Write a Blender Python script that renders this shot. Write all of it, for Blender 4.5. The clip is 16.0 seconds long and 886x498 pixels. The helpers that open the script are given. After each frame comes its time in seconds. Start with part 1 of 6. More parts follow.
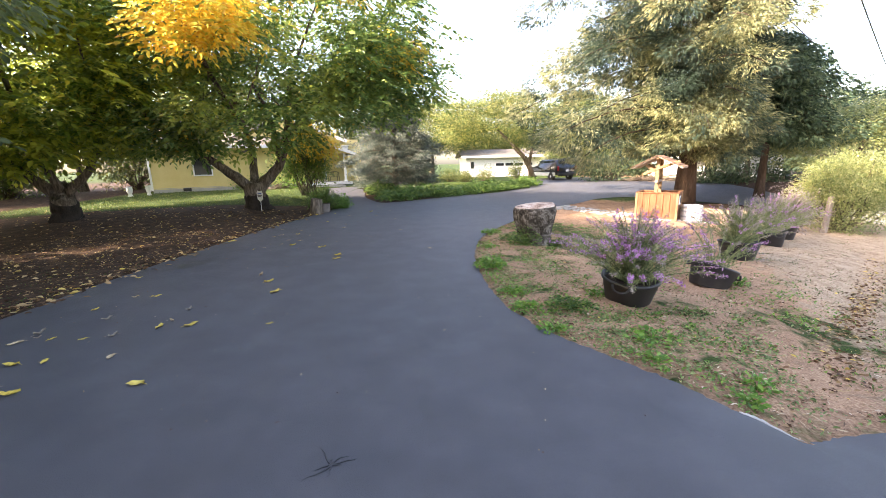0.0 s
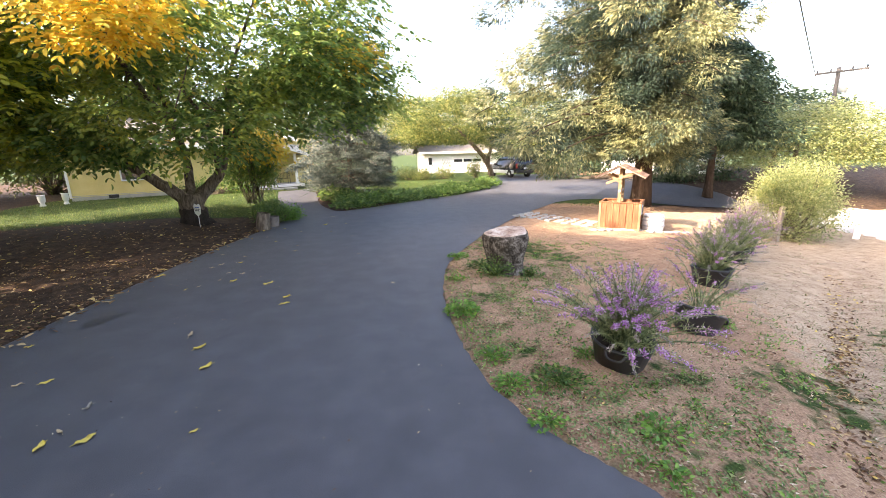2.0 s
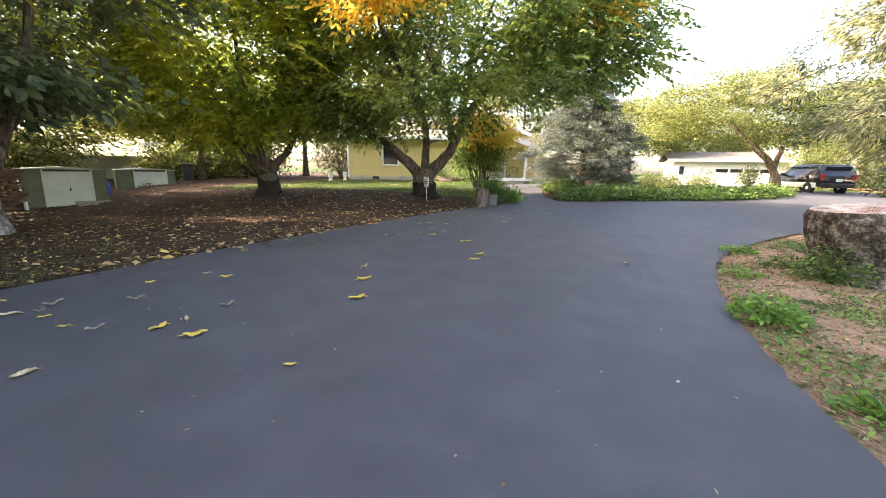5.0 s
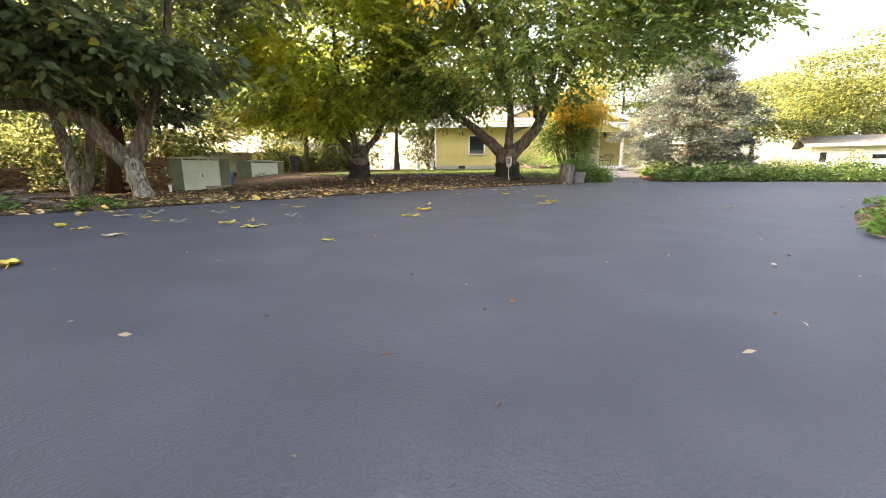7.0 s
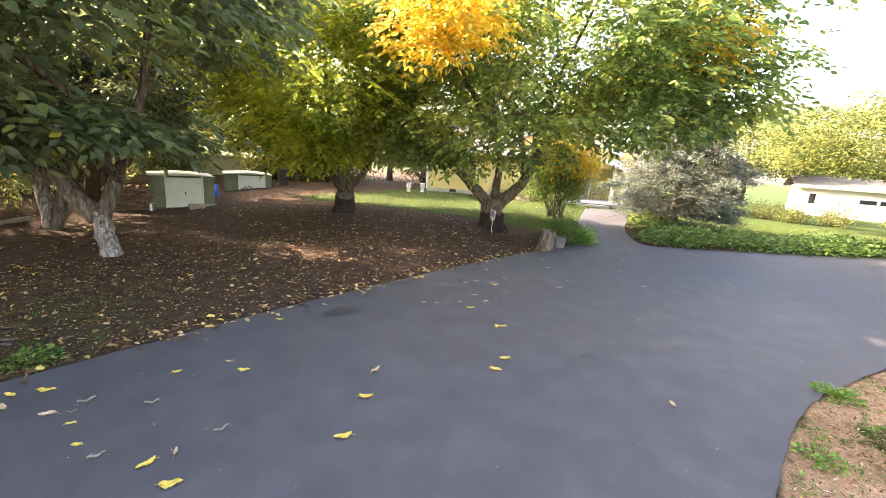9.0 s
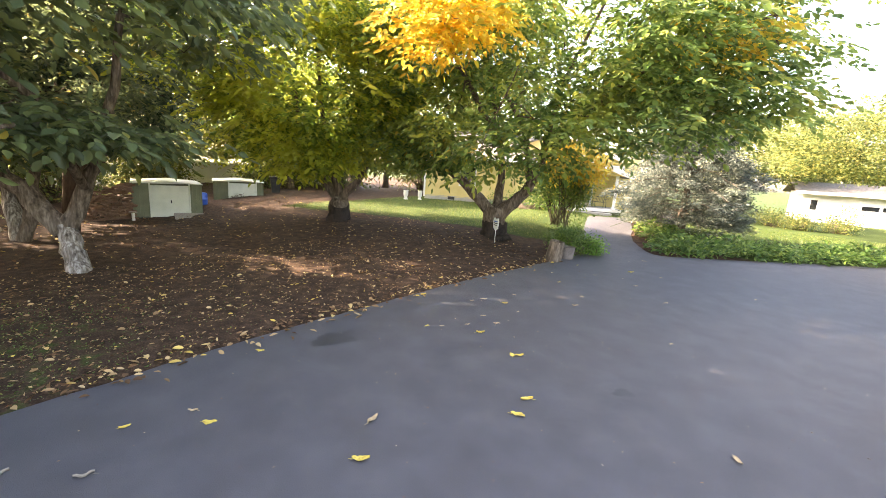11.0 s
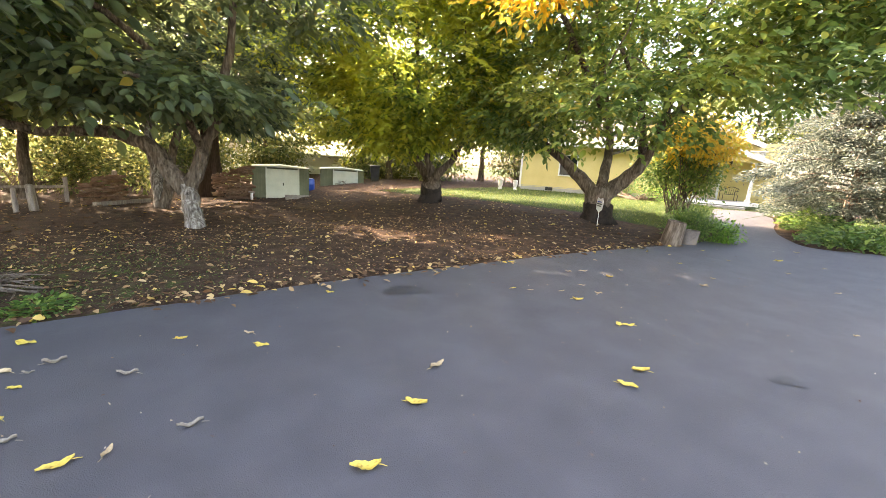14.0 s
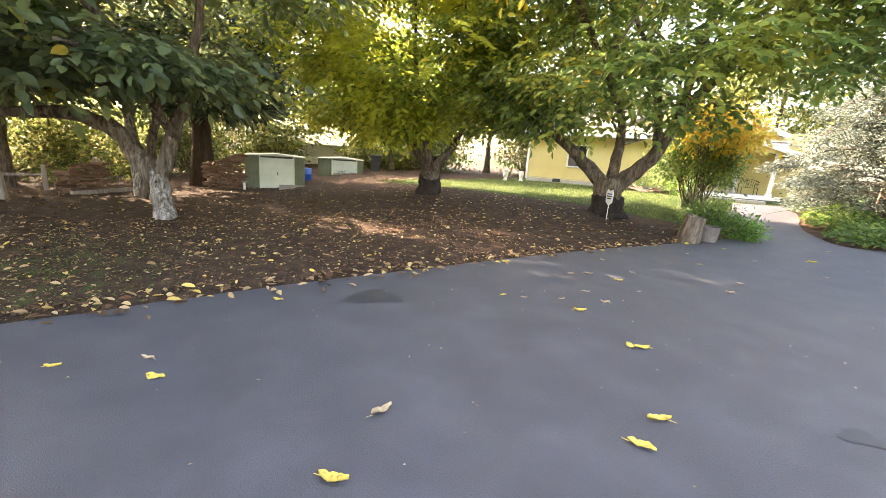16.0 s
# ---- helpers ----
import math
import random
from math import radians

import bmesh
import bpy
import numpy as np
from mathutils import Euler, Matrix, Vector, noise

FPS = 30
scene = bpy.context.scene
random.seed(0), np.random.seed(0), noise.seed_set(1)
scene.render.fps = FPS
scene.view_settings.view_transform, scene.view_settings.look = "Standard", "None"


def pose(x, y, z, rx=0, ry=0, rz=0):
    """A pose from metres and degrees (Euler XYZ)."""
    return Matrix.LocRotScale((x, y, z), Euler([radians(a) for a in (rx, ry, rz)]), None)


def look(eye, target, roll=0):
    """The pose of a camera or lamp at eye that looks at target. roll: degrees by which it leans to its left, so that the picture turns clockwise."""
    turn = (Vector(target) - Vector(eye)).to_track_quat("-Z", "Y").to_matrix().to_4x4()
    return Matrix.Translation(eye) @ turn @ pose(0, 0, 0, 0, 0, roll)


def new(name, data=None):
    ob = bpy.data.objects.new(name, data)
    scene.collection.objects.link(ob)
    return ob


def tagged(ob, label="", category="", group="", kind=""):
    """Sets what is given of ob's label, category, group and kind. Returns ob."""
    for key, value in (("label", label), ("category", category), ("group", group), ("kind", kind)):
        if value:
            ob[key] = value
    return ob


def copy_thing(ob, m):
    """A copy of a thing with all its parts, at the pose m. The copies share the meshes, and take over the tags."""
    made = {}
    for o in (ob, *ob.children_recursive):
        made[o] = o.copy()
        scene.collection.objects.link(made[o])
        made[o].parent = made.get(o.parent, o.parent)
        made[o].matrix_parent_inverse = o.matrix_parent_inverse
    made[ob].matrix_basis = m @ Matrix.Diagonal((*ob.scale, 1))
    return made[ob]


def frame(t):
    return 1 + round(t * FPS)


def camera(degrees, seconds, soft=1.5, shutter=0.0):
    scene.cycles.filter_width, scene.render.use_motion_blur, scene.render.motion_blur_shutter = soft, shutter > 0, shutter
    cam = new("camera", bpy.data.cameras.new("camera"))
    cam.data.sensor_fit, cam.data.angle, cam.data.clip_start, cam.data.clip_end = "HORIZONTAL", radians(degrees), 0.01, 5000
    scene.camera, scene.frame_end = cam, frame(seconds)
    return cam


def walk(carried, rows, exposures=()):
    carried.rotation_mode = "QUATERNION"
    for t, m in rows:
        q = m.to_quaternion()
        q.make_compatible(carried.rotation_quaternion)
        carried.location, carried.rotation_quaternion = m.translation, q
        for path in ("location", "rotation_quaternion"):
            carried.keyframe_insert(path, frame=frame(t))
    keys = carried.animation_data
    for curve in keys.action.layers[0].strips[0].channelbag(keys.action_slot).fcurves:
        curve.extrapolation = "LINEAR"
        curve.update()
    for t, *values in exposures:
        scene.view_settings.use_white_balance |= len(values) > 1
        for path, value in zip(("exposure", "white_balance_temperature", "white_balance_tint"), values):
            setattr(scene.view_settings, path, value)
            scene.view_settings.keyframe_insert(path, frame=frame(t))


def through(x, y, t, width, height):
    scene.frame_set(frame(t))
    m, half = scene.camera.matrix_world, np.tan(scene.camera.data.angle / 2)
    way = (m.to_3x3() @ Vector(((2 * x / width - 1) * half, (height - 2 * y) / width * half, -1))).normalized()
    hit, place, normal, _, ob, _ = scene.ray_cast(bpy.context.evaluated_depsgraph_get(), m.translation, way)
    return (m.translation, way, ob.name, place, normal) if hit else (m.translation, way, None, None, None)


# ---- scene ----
cam = camera(96.46, 16.0, 0.5)
PATH = [
    (0, (0.000, 0.001, 1.477), (-0.028, 2.933, 0.846), -1.30),
    (0.5, (-0.002, -0.143, 1.767), (0.060, 2.784, 1.110), -1.47),
    (1, (0.002, -0.067, 1.962), (0.173, 2.849, 1.277), -1.54),
    (1.5, (-0.035, 0.293, 2.083), (0.187, 3.198, 1.371), -1.45),
    (2, (-0.067, 0.799, 2.006), (0.214, 3.702, 1.304), -1.35),
    (2.5, (-0.125, 1.257, 1.844), (0.159, 4.168, 1.173), -1.15),
    (3, (-0.239, 1.659, 1.687), (0.037, 4.579, 1.056), -1.38),
    (3.5, (-0.313, 1.885, 1.536), (-0.151, 4.823, 0.951), -1.46),
    (4, (-0.252, 1.943, 1.326), (-0.565, 4.872, 0.762), -0.70),
    (4.5, (-0.206, 2.036, 1.153), (-0.831, 4.910, 0.560), 0.80),
    (5, (-0.250, 2.260, 0.977), (-1.538, 4.904, 0.387), 0.97),
    (5.2, (-0.289, 2.305, 0.933), (-1.733, 4.872, 0.361), 1.30),
    (7.3, (0.017, 2.458, 0.335), (-1.830, 4.733, -0.255), -0.09),
    (7.5, (0.063, 2.518, 0.355), (-1.780, 4.794, -0.240), 0.1),
    (8, (0.192, 2.690, 0.716), (-1.674, 4.945, 0.112), 0.60),
    (8.5, (0.279, 2.832, 1.430), (-1.516, 5.145, 0.815), 2.29),
    (9, (-0.024, 2.934, 2.051), (-1.823, 5.243, 1.394), 4.23),
    (9.2, (-0.142, 2.903, 2.219), (-1.911, 5.240, 1.581), 4.69),
    (11.3, (-0.647, 3.473, 1.890), (-2.446, 5.800, 1.294), 3.82),
    (11.5, (-0.709, 3.519, 1.757), (-2.535, 5.823, 1.162), 3.29),
    (12, (-0.675, 3.592, 1.541), (-2.513, 5.886, 0.942), 2.24),
    (12.5, (-0.626, 3.698, 1.413), (-2.398, 6.039, 0.796), 1.88),
    (13, (-0.619, 3.818, 1.373), (-2.636, 5.946, 0.736), 2.80),
    (13.5, (-0.722, 3.868, 1.370), (-3.039, 5.666, 0.736), 4.33),
    (14, (-0.774, 3.836, 1.296), (-3.061, 5.675, 0.673), 3.85),
    (14.5, (-0.813, 3.896, 1.207), (-3.105, 5.722, 0.568), 2.91),
    (15, (-0.775, 4.088, 1.268), (-3.091, 5.881, 0.617), 2.80),
    (15.5, (-0.867, 4.303, 1.282), (-3.171, 6.106, 0.614), 3.81),
    (16, (-1.137, 4.492, 1.231), (-3.449, 6.277, 0.546), 4.15),
]
walk(cam, [(t, look(eye, target, roll)) for t, eye, target, roll in PATH], [(0.0, 3.0, 7250, 20), (3.5, 2.92, 7300, 20), (4.4, 3.0, 7400, 19), (5.0, 3.2, 7600, 20), (7.5, 3.6, 8400, 20), (9.0, 3.7, 8050, 21), (12.0, 3.85, 8100, 21), (16.0, 4.05, 8150, 20)])

# ---- world and sun ----
SUN_FROM = Vector((-1.0, -0.45, 0.64)).normalized()
world = bpy.data.worlds.new("sky")
scene.world = world
world.use_nodes = True
wn = world.node_tree.nodes
sky = wn.new("ShaderNodeTexSky")
sky.sky_type = "NISHITA"
sky.sun_disc = False
sky.sun_elevation = math.asin(SUN_FROM.z)
sky.sun_rotation = math.atan2(SUN_FROM.x, SUN_FROM.y)
sky.dust_density = 3.0
world.node_tree.links.new(sky.outputs[0], wn["Background"].inputs[0])
wn["Background"].inputs[1].default_value = 0.15
sun = new("sun", bpy.data.lights.new("sun", "SUN"))
sun.data.energy = 3.6
sun.data.angle = radians(0.6)
sun.data.color = (1.0, 0.93, 0.8)
sun.matrix_world = look(SUN_FROM * 50, (0, 0, 0))


# ---- materials ----
def ramp(nodes, stops):
    r = nodes.new("ShaderNodeValToRGB")
    e = r.color_ramp.elements
    while len(e) < len(stops):
        e.new(0.5)
    for el, (p, c) in zip(e, stops):
        el.position, el.color = p, (*c, 1)
    return r


def surface(name, stops, scale=4.0, fine=60.0, rough=0.85, bump=0.3, depth=0.01, spec=0.3, metal=0.0, stretch=(1, 1, 1), island=0.0, coords="Object"):
    """A procedural surface: a colour ramp over two noises, with fine relief."""
    m = bpy.data.materials.new(name)
    m.use_nodes = True
    n, l = m.node_tree.nodes, m.node_tree.links
    b = n["Principled BSDF"]
    tc = n.new("ShaderNodeTexCoord")
    mp = n.new("ShaderNodeMapping")
    mp.inputs["Scale"].default_value = stretch
    l.new(tc.outputs[coords], mp.inputs[0])
    a = n.new("ShaderNodeTexNoise")
    a.inputs["Scale"].default_value, a.inputs["Detail"].default_value = scale, 5
    f = n.new("ShaderNodeTexNoise")
    f.inputs["Scale"].default_value, f.inputs["Detail"].default_value = fine, 3
    for t in (a, f):
        l.new(mp.outputs[0], t.inputs["Vector"])
    mix = n.new("ShaderNodeMix")
    mix.inputs[0].default_value = 0.4
    l.new(a.outputs["Fac"], mix.inputs[2])
    l.new(f.outputs["Fac"], mix.inputs[3])
    fac = mix.outputs[0]
    if island:
        g = n.new("ShaderNodeNewGeometry")
        mx = n.new("ShaderNodeMix")
        mx.inputs[0].default_value = island
        l.new(fac, mx.inputs[2])
        l.new(g.outputs["Random Per Island"], mx.inputs[3])
        fac = mx.outputs[0]
    r = ramp(n, stops)
    l.new(fac, r.inputs[0])
    l.new(r.outputs[0], b.inputs["Base Color"])
    b.inputs["Roughness"].default_value, b.inputs["Metallic"].default_value = rough, metal
    b.inputs["Specular IOR Level"].default_value = spec
    if bump:
        bp = n.new("ShaderNodeBump")
        bp.inputs["Strength"].default_value, bp.inputs["Distance"].default_value = bump, depth
        l.new(f.outputs["Fac"], bp.inputs["Height"])
        l.new(bp.outputs[0], b.inputs["Normal"])
    return m


def leafy(name, stops, patch=None, patch_scale=0.5, patch_at=(0.55, 0.7), through=0.45, rough=0.45, hue=0.485):
    """Leaves: each has its own tint, light shines through them, and noise patches take a second colour: turned boughs,
    or painted shade on the redwood.
    """
    m = bpy.data.materials.new(name)
    m.use_nodes = True
    n, l = m.node_tree.nodes, m.node_tree.links
    b, out = n["Principled BSDF"], n["Material Output"]
    g = n.new("ShaderNodeNewGeometry")
    r = ramp(n, stops)
    l.new(g.outputs["Random Per Island"], r.inputs[0])
    col = r.outputs[0]
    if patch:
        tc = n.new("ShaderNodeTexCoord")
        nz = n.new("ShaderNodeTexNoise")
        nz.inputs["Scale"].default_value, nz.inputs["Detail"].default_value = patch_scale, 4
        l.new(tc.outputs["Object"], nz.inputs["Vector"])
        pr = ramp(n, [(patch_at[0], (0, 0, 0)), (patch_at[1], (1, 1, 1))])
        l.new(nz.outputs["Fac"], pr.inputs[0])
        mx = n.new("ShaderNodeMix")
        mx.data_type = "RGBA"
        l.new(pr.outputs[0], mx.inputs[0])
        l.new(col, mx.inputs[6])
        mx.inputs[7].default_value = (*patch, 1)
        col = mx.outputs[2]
    tr = n.new("ShaderNodeBsdfTranslucent")
    ms = n.new("ShaderNodeMixShader")
    ms.inputs[0].default_value = through
    hs = n.new("ShaderNodeHueSaturation")
    hs.inputs["Hue"].default_value, hs.inputs["Saturation"].default_value, hs.inputs["Value"].default_value = hue, 0.92, 1.5
    l.new(col, hs.inputs["Color"])
    l.new(hs.outputs[0], tr.inputs[0])
    l.new(col, b.inputs["Base Color"])
    b.inputs["Roughness"].default_value = rough
    b.inputs["Specular IOR Level"].default_value = 0.35
    l.new(b.outputs[0], ms.inputs[1])
    l.new(tr.outputs[0], ms.inputs[2])
    l.new(ms.outputs[0], out.inputs[0])
    return m


def ground_material():
    """Earth under the trees, dry verge, mown lawn: mixed by the zones laid on the sheet, broken up by noise."""
    m = bpy.data.materials.new("earth_and_grass")
    m.use_nodes = True
    n, l = m.node_tree.nodes, m.node_tree.links
    b = n["Principled BSDF"]
    tc = n.new("ShaderNodeTexCoord")

    def nz(scale, detail=5):
        t = n.new("ShaderNodeTexNoise")
        t.inputs["Scale"].default_value, t.inputs["Detail"].default_value = scale, detail
        l.new(tc.outputs["Object"], t.inputs["Vector"])
        return t.outputs["Fac"]

    big, mid, fine = nz(0.7), nz(6), nz(55, 3)

    def blend(fac, a, c):
        x = n.new("ShaderNodeMix")
        x.data_type = "RGBA"
        l.new(fac, x.inputs[0])
        l.new(a, x.inputs[6])
        l.new(c, x.inputs[7])
        return x.outputs[2]

    def two(a, c, w=0.5):
        x = n.new("ShaderNodeMix")
        x.inputs[0].default_value = w
        l.new(a, x.inputs[2])
        l.new(c, x.inputs[3])
        return x.outputs[0]

    def coloured(fac, stops):
        r = ramp(n, stops)
        l.new(fac, r.inputs[0])
        return r.outputs[0]

    def zone(name):
        a = n.new("ShaderNodeAttribute")
        a.attribute_name = name
        ad = n.new("ShaderNodeMath")
        ad.operation = "ADD"
        l.new(a.outputs["Fac"], ad.inputs[0])
        sb = n.new("ShaderNodeMath")
        sb.operation = "MULTIPLY_ADD"
        l.new(mid, sb.inputs[0])
        sb.inputs[1].default_value, sb.inputs[2].default_value = 1.2, -0.6
        l.new(sb.outputs[0], ad.inputs[1])
        return coloured(ad.outputs[0], [(0.4, (0, 0, 0)), (0.62, (1, 1, 1))])

    soil = coloured(two(mid, fine), [(0.3, (0.014, 0.009, 0.006)), (0.5, (0.053, 0.031, 0.019)), (0.7, (0.135, 0.08, 0.048))])
    dry = coloured(two(mid, fine, 0.6), [(0.28, (0.13, 0.084, 0.05)), (0.48, (0.33, 0.235, 0.15)), (0.7, (0.54, 0.42, 0.285))])
    duff = coloured(two(two(big, mid, 0.6), fine, 0.5), [(0.3, (0.115, 0.062, 0.037)), (0.5, (0.315, 0.188, 0.112)), (0.72, (0.54, 0.37, 0.23))])
    grass = coloured(two(big, fine, 0.6), [(0.3, (0.016, 0.03, 0.006)), (0.55, (0.038, 0.062, 0.012)), (0.75, (0.095, 0.105, 0.026))])
    c = blend(zone("dry"), soil, dry)
    c = blend(zone("duff"), c, duff)
    c = blend(zone("lawn"), c, grass)
    l.new(c, b.inputs["Base Color"])
    b.inputs["Roughness"].default_value, b.inputs["Specular IOR Level"].default_value = 0.95, 0.15
    bp = n.new("ShaderNodeBump")
    bp.inputs["Strength"].default_value, bp.inputs["Distance"].default_value = 0.9, 0.03
    l.new(two(mid, fine, 0.6), bp.inputs["Height"])
    l.new(bp.outputs[0], b.inputs["Normal"])
    return m


ASPHALT = surface("sealed_asphalt", [(0.3, (0.048, 0.0468, 0.0515)), (0.5, (0.063, 0.0612, 0.067)), (0.68, (0.083, 0.0812, 0.0875))], 2.6, 190, 0.62, 0.8, 0.004, 0.42)
CONCRETE = surface("pale_concrete", [(0.3, (0.3, 0.28, 0.25)), (0.6, (0.45, 0.43, 0.39))], 2, 70, 0.9, 0.3, 0.004)
EARTH = ground_material()
BARK = surface("grey_walnut_bark", [(0.3, (0.03, 0.022, 0.016)), (0.48, (0.12, 0.092, 0.068)), (0.68, (0.27, 0.22, 0.17))], 14, 34, 0.95, 1.0, 0.05, 0.15, stretch=(1, 1, 0.2))
BARK_PALE = surface("pale_limed_bark", [(0.3, (0.035, 0.028, 0.022)), (0.47, (0.16, 0.135, 0.11)), (0.66, (0.4, 0.365, 0.32))], 16, 32, 0.95, 1.0, 0.05, 0.15, stretch=(1, 1, 0.16))
BARK_DARK = surface("black_walnut_rootstock_bark", [(0.3, (0.012, 0.009, 0.008)), (0.6, (0.045, 0.035, 0.028))], 10, 60, 0.95, 0.9, 0.03, 0.15, stretch=(1, 1, 0.3))
BARK_RED = surface("redwood_bark", [(0.3, (0.05, 0.024, 0.015)), (0.5, (0.14, 0.07, 0.045)), (0.7, (0.24, 0.13, 0.085))], 6, 40, 0.95, 1.0, 0.04, 0.1, stretch=(1, 1, 0.12))
WALNUT = leafy("walnut_leaves", [(0, (0.055, 0.115, 0.03)), (0.45, (0.105, 0.185, 0.044)), (0.88, (0.175, 0.255, 0.06)), (0.98, (0.32, 0.32, 0.06)), (1, (0.5, 0.36, 0.03))], (0.28, 0.32, 0.05), 0.55, (0.5, 0.68), 0.58, 0.34)
GOLD = leafy("golden_walnut_leaves", [(0, (0.5, 0.29, 0.02)), (0.5, (0.63, 0.43, 0.035)), (0.85, (0.56, 0.46, 0.06)), (1, (0.3, 0.33, 0.045))], through=0.58, hue=0.503)
YELLOWGREEN = leafy("sunny_yellow_green_leaves", [(0, (0.05, 0.082, 0.024)), (0.5, (0.115, 0.15, 0.044)), (0.9, (0.25, 0.265, 0.075)), (1, (0.4, 0.35, 0.09))], through=0.56)
# The dark patch colour paints shaded hollows between the redwood's pale boughs.
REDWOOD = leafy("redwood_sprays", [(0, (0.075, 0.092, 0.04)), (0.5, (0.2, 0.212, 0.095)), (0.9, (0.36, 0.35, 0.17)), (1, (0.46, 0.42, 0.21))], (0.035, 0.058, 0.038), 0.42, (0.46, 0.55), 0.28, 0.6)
CEDAR = leafy("dark_conifer_sprays", [(0, (0.025, 0.05, 0.022)), (0.6, (0.06, 0.1, 0.05)), (1, (0.15, 0.19, 0.09))], through=0.2, rough=0.6)
SPRUCE = leafy("blue_spruce_needles", [(0, (0.035, 0.055, 0.045)), (0.5, (0.085, 0.108, 0.09)), (1, (0.24, 0.255, 0.195))], through=0.2, rough=0.6)
HEDGE = leafy("hedge_leaves", [(0, (0.03, 0.08, 0.015)), (0.6, (0.08, 0.16, 0.03)), (1, (0.2, 0.28, 0.06))], through=0.4)
BRIGHT = leafy("bright_shrub_leaves", [(0, (0.13, 0.165, 0.055)), (0.5, (0.26, 0.29, 0.1)), (1, (0.44, 0.43, 0.19))], (0.13, 0.17, 0.065), 0.9, (0.52, 0.64), 0.5)
YELLOW_PAINT = surface("cream_yellow_siding_paint", [(0.3, (0.6, 0.47, 0.18)), (0.6, (0.7, 0.57, 0.25))], 1.5, 30, 0.6, 0.1, 0.002)
WHITE = surface("white_paint", [(0.3, (0.72, 0.71, 0.67)), (0.6, (0.82, 0.81, 0.78))], 2, 40, 0.55, 0.1, 0.002)
SHINGLE = surface("grey_roof_shingle", [(0.3, (0.08, 0.07, 0.06)), (0.6, (0.17, 0.155, 0.135))], 5, 60, 0.9, 0.5, 0.01)
BARK_BROWN = surface("dark_brown_bark", [(0.3, (0.022, 0.015, 0.011)), (0.5, (0.06, 0.04, 0.028)), (0.7, (0.11, 0.075, 0.055))], 6, 40, 0.95, 1.0, 0.04, 0.1, stretch=(1, 1, 0.12))
# Walnut leaves twice over: shade or sun is mixed into each crown's colours.
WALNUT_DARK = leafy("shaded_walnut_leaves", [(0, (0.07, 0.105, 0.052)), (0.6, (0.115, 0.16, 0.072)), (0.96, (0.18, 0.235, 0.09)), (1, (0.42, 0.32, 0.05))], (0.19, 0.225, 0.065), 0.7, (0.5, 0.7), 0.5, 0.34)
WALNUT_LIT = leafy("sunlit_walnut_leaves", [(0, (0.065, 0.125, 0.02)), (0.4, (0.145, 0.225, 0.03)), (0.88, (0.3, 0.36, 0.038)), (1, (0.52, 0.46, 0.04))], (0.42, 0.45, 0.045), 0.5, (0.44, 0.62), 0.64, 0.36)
WOOD_RED = surface("stained_redwood_boards", [(0.3, (0.09, 0.032, 0.014)), (0.5, (0.17, 0.068, 0.03)), (0.7, (0.28, 0.135, 0.062))], 4, 40, 0.75, 0.4, 0.004, stretch=(6, 6, 0.6))
WOOD_OLD = surface("weathered_grey_wood", [(0.3, (0.14, 0.11, 0.085)), (0.5, (0.27, 0.22, 0.18)), (0.7, (0.42, 0.37, 0.31))], 5, 50, 0.9, 0.5, 0.006, stretch=(5, 5, 0.6))
WOOD_TAN = surface("tan_timber", [(0.3, (0.14, 0.08, 0.04)), (0.6, (0.28, 0.18, 0.095))], 5, 50, 0.85, 0.4, 0.004, stretch=(5, 5, 0.6))
SHAKE = surface("cedar_roof_shakes", [(0.3, (0.075, 0.04, 0.025)), (0.6, (0.2, 0.115, 0.075))], 4, 40, 0.9, 0.5, 0.006, island=0.6)
FIREWOOD = surface("split_firewood", [(0.25, (0.02, 0.011, 0.008)), (0.5, (0.12, 0.06, 0.036)), (0.78, (0.42, 0.29, 0.19))], 6, 40, 0.95, 0.6, 0.01, island=0.7)
STUMP_BARK = surface("mossy_stump_bark", [(0.34, (0.018, 0.015, 0.012)), (0.48, (0.075, 0.062, 0.048)), (0.66, (0.3, 0.27, 0.23))], 9, 38, 0.95, 1.0, 0.04, 0.1)
STUMP_TOP = surface("weathered_sawn_wood", [(0.34, (0.09, 0.055, 0.038)), (0.46, (0.36, 0.25, 0.19)), (0.66, (0.6, 0.53, 0.43))], 6, 50, 0.9, 0.6, 0.01)
FLAG = surface("pale_flagstone", [(0.3, (0.2, 0.19, 0.175)), (0.6, (0.38, 0.365, 0.335))], 3, 50, 0.9, 0.5, 0.008)
POLE_GREY = surface("weathered_grey_pole", [(0.3, (0.06, 0.055, 0.05)), (0.7, (0.15, 0.14, 0.13))], 5, 50, 0.9, 0.4, 0.006, stretch=(5, 5, 0.6))
BLACK_POT = surface("black_nursery_plastic", [(0.3, (0.012, 0.012, 0.013)), (0.7, (0.03, 0.03, 0.032))], 4, 60, 0.5, 0.15, 0.002, 0.5)
SOIL = surface("potting_soil", [(0.3, (0.02, 0.014, 0.01)), (0.7, (0.07, 0.05, 0.035))], 9, 60, 0.95, 0.8, 0.02)
CLAY = surface("mossy_grey_planter", [(0.3, (0.08, 0.065, 0.055)), (0.6, (0.19, 0.16, 0.14))], 5, 50, 0.9, 0.5, 0.006)
OLIVE = surface("olive_painted_steel", [(0.3, (0.1, 0.11, 0.06)), (0.6, (0.16, 0.17, 0.1))], 3, 40, 0.5, 0.1, 0.002)
OFFWHITE = surface("off_white_painted_steel", [(0.3, (0.5, 0.52, 0.42)), (0.6, (0.62, 0.63, 0.52))], 3, 40, 0.45, 0.1, 0.002)
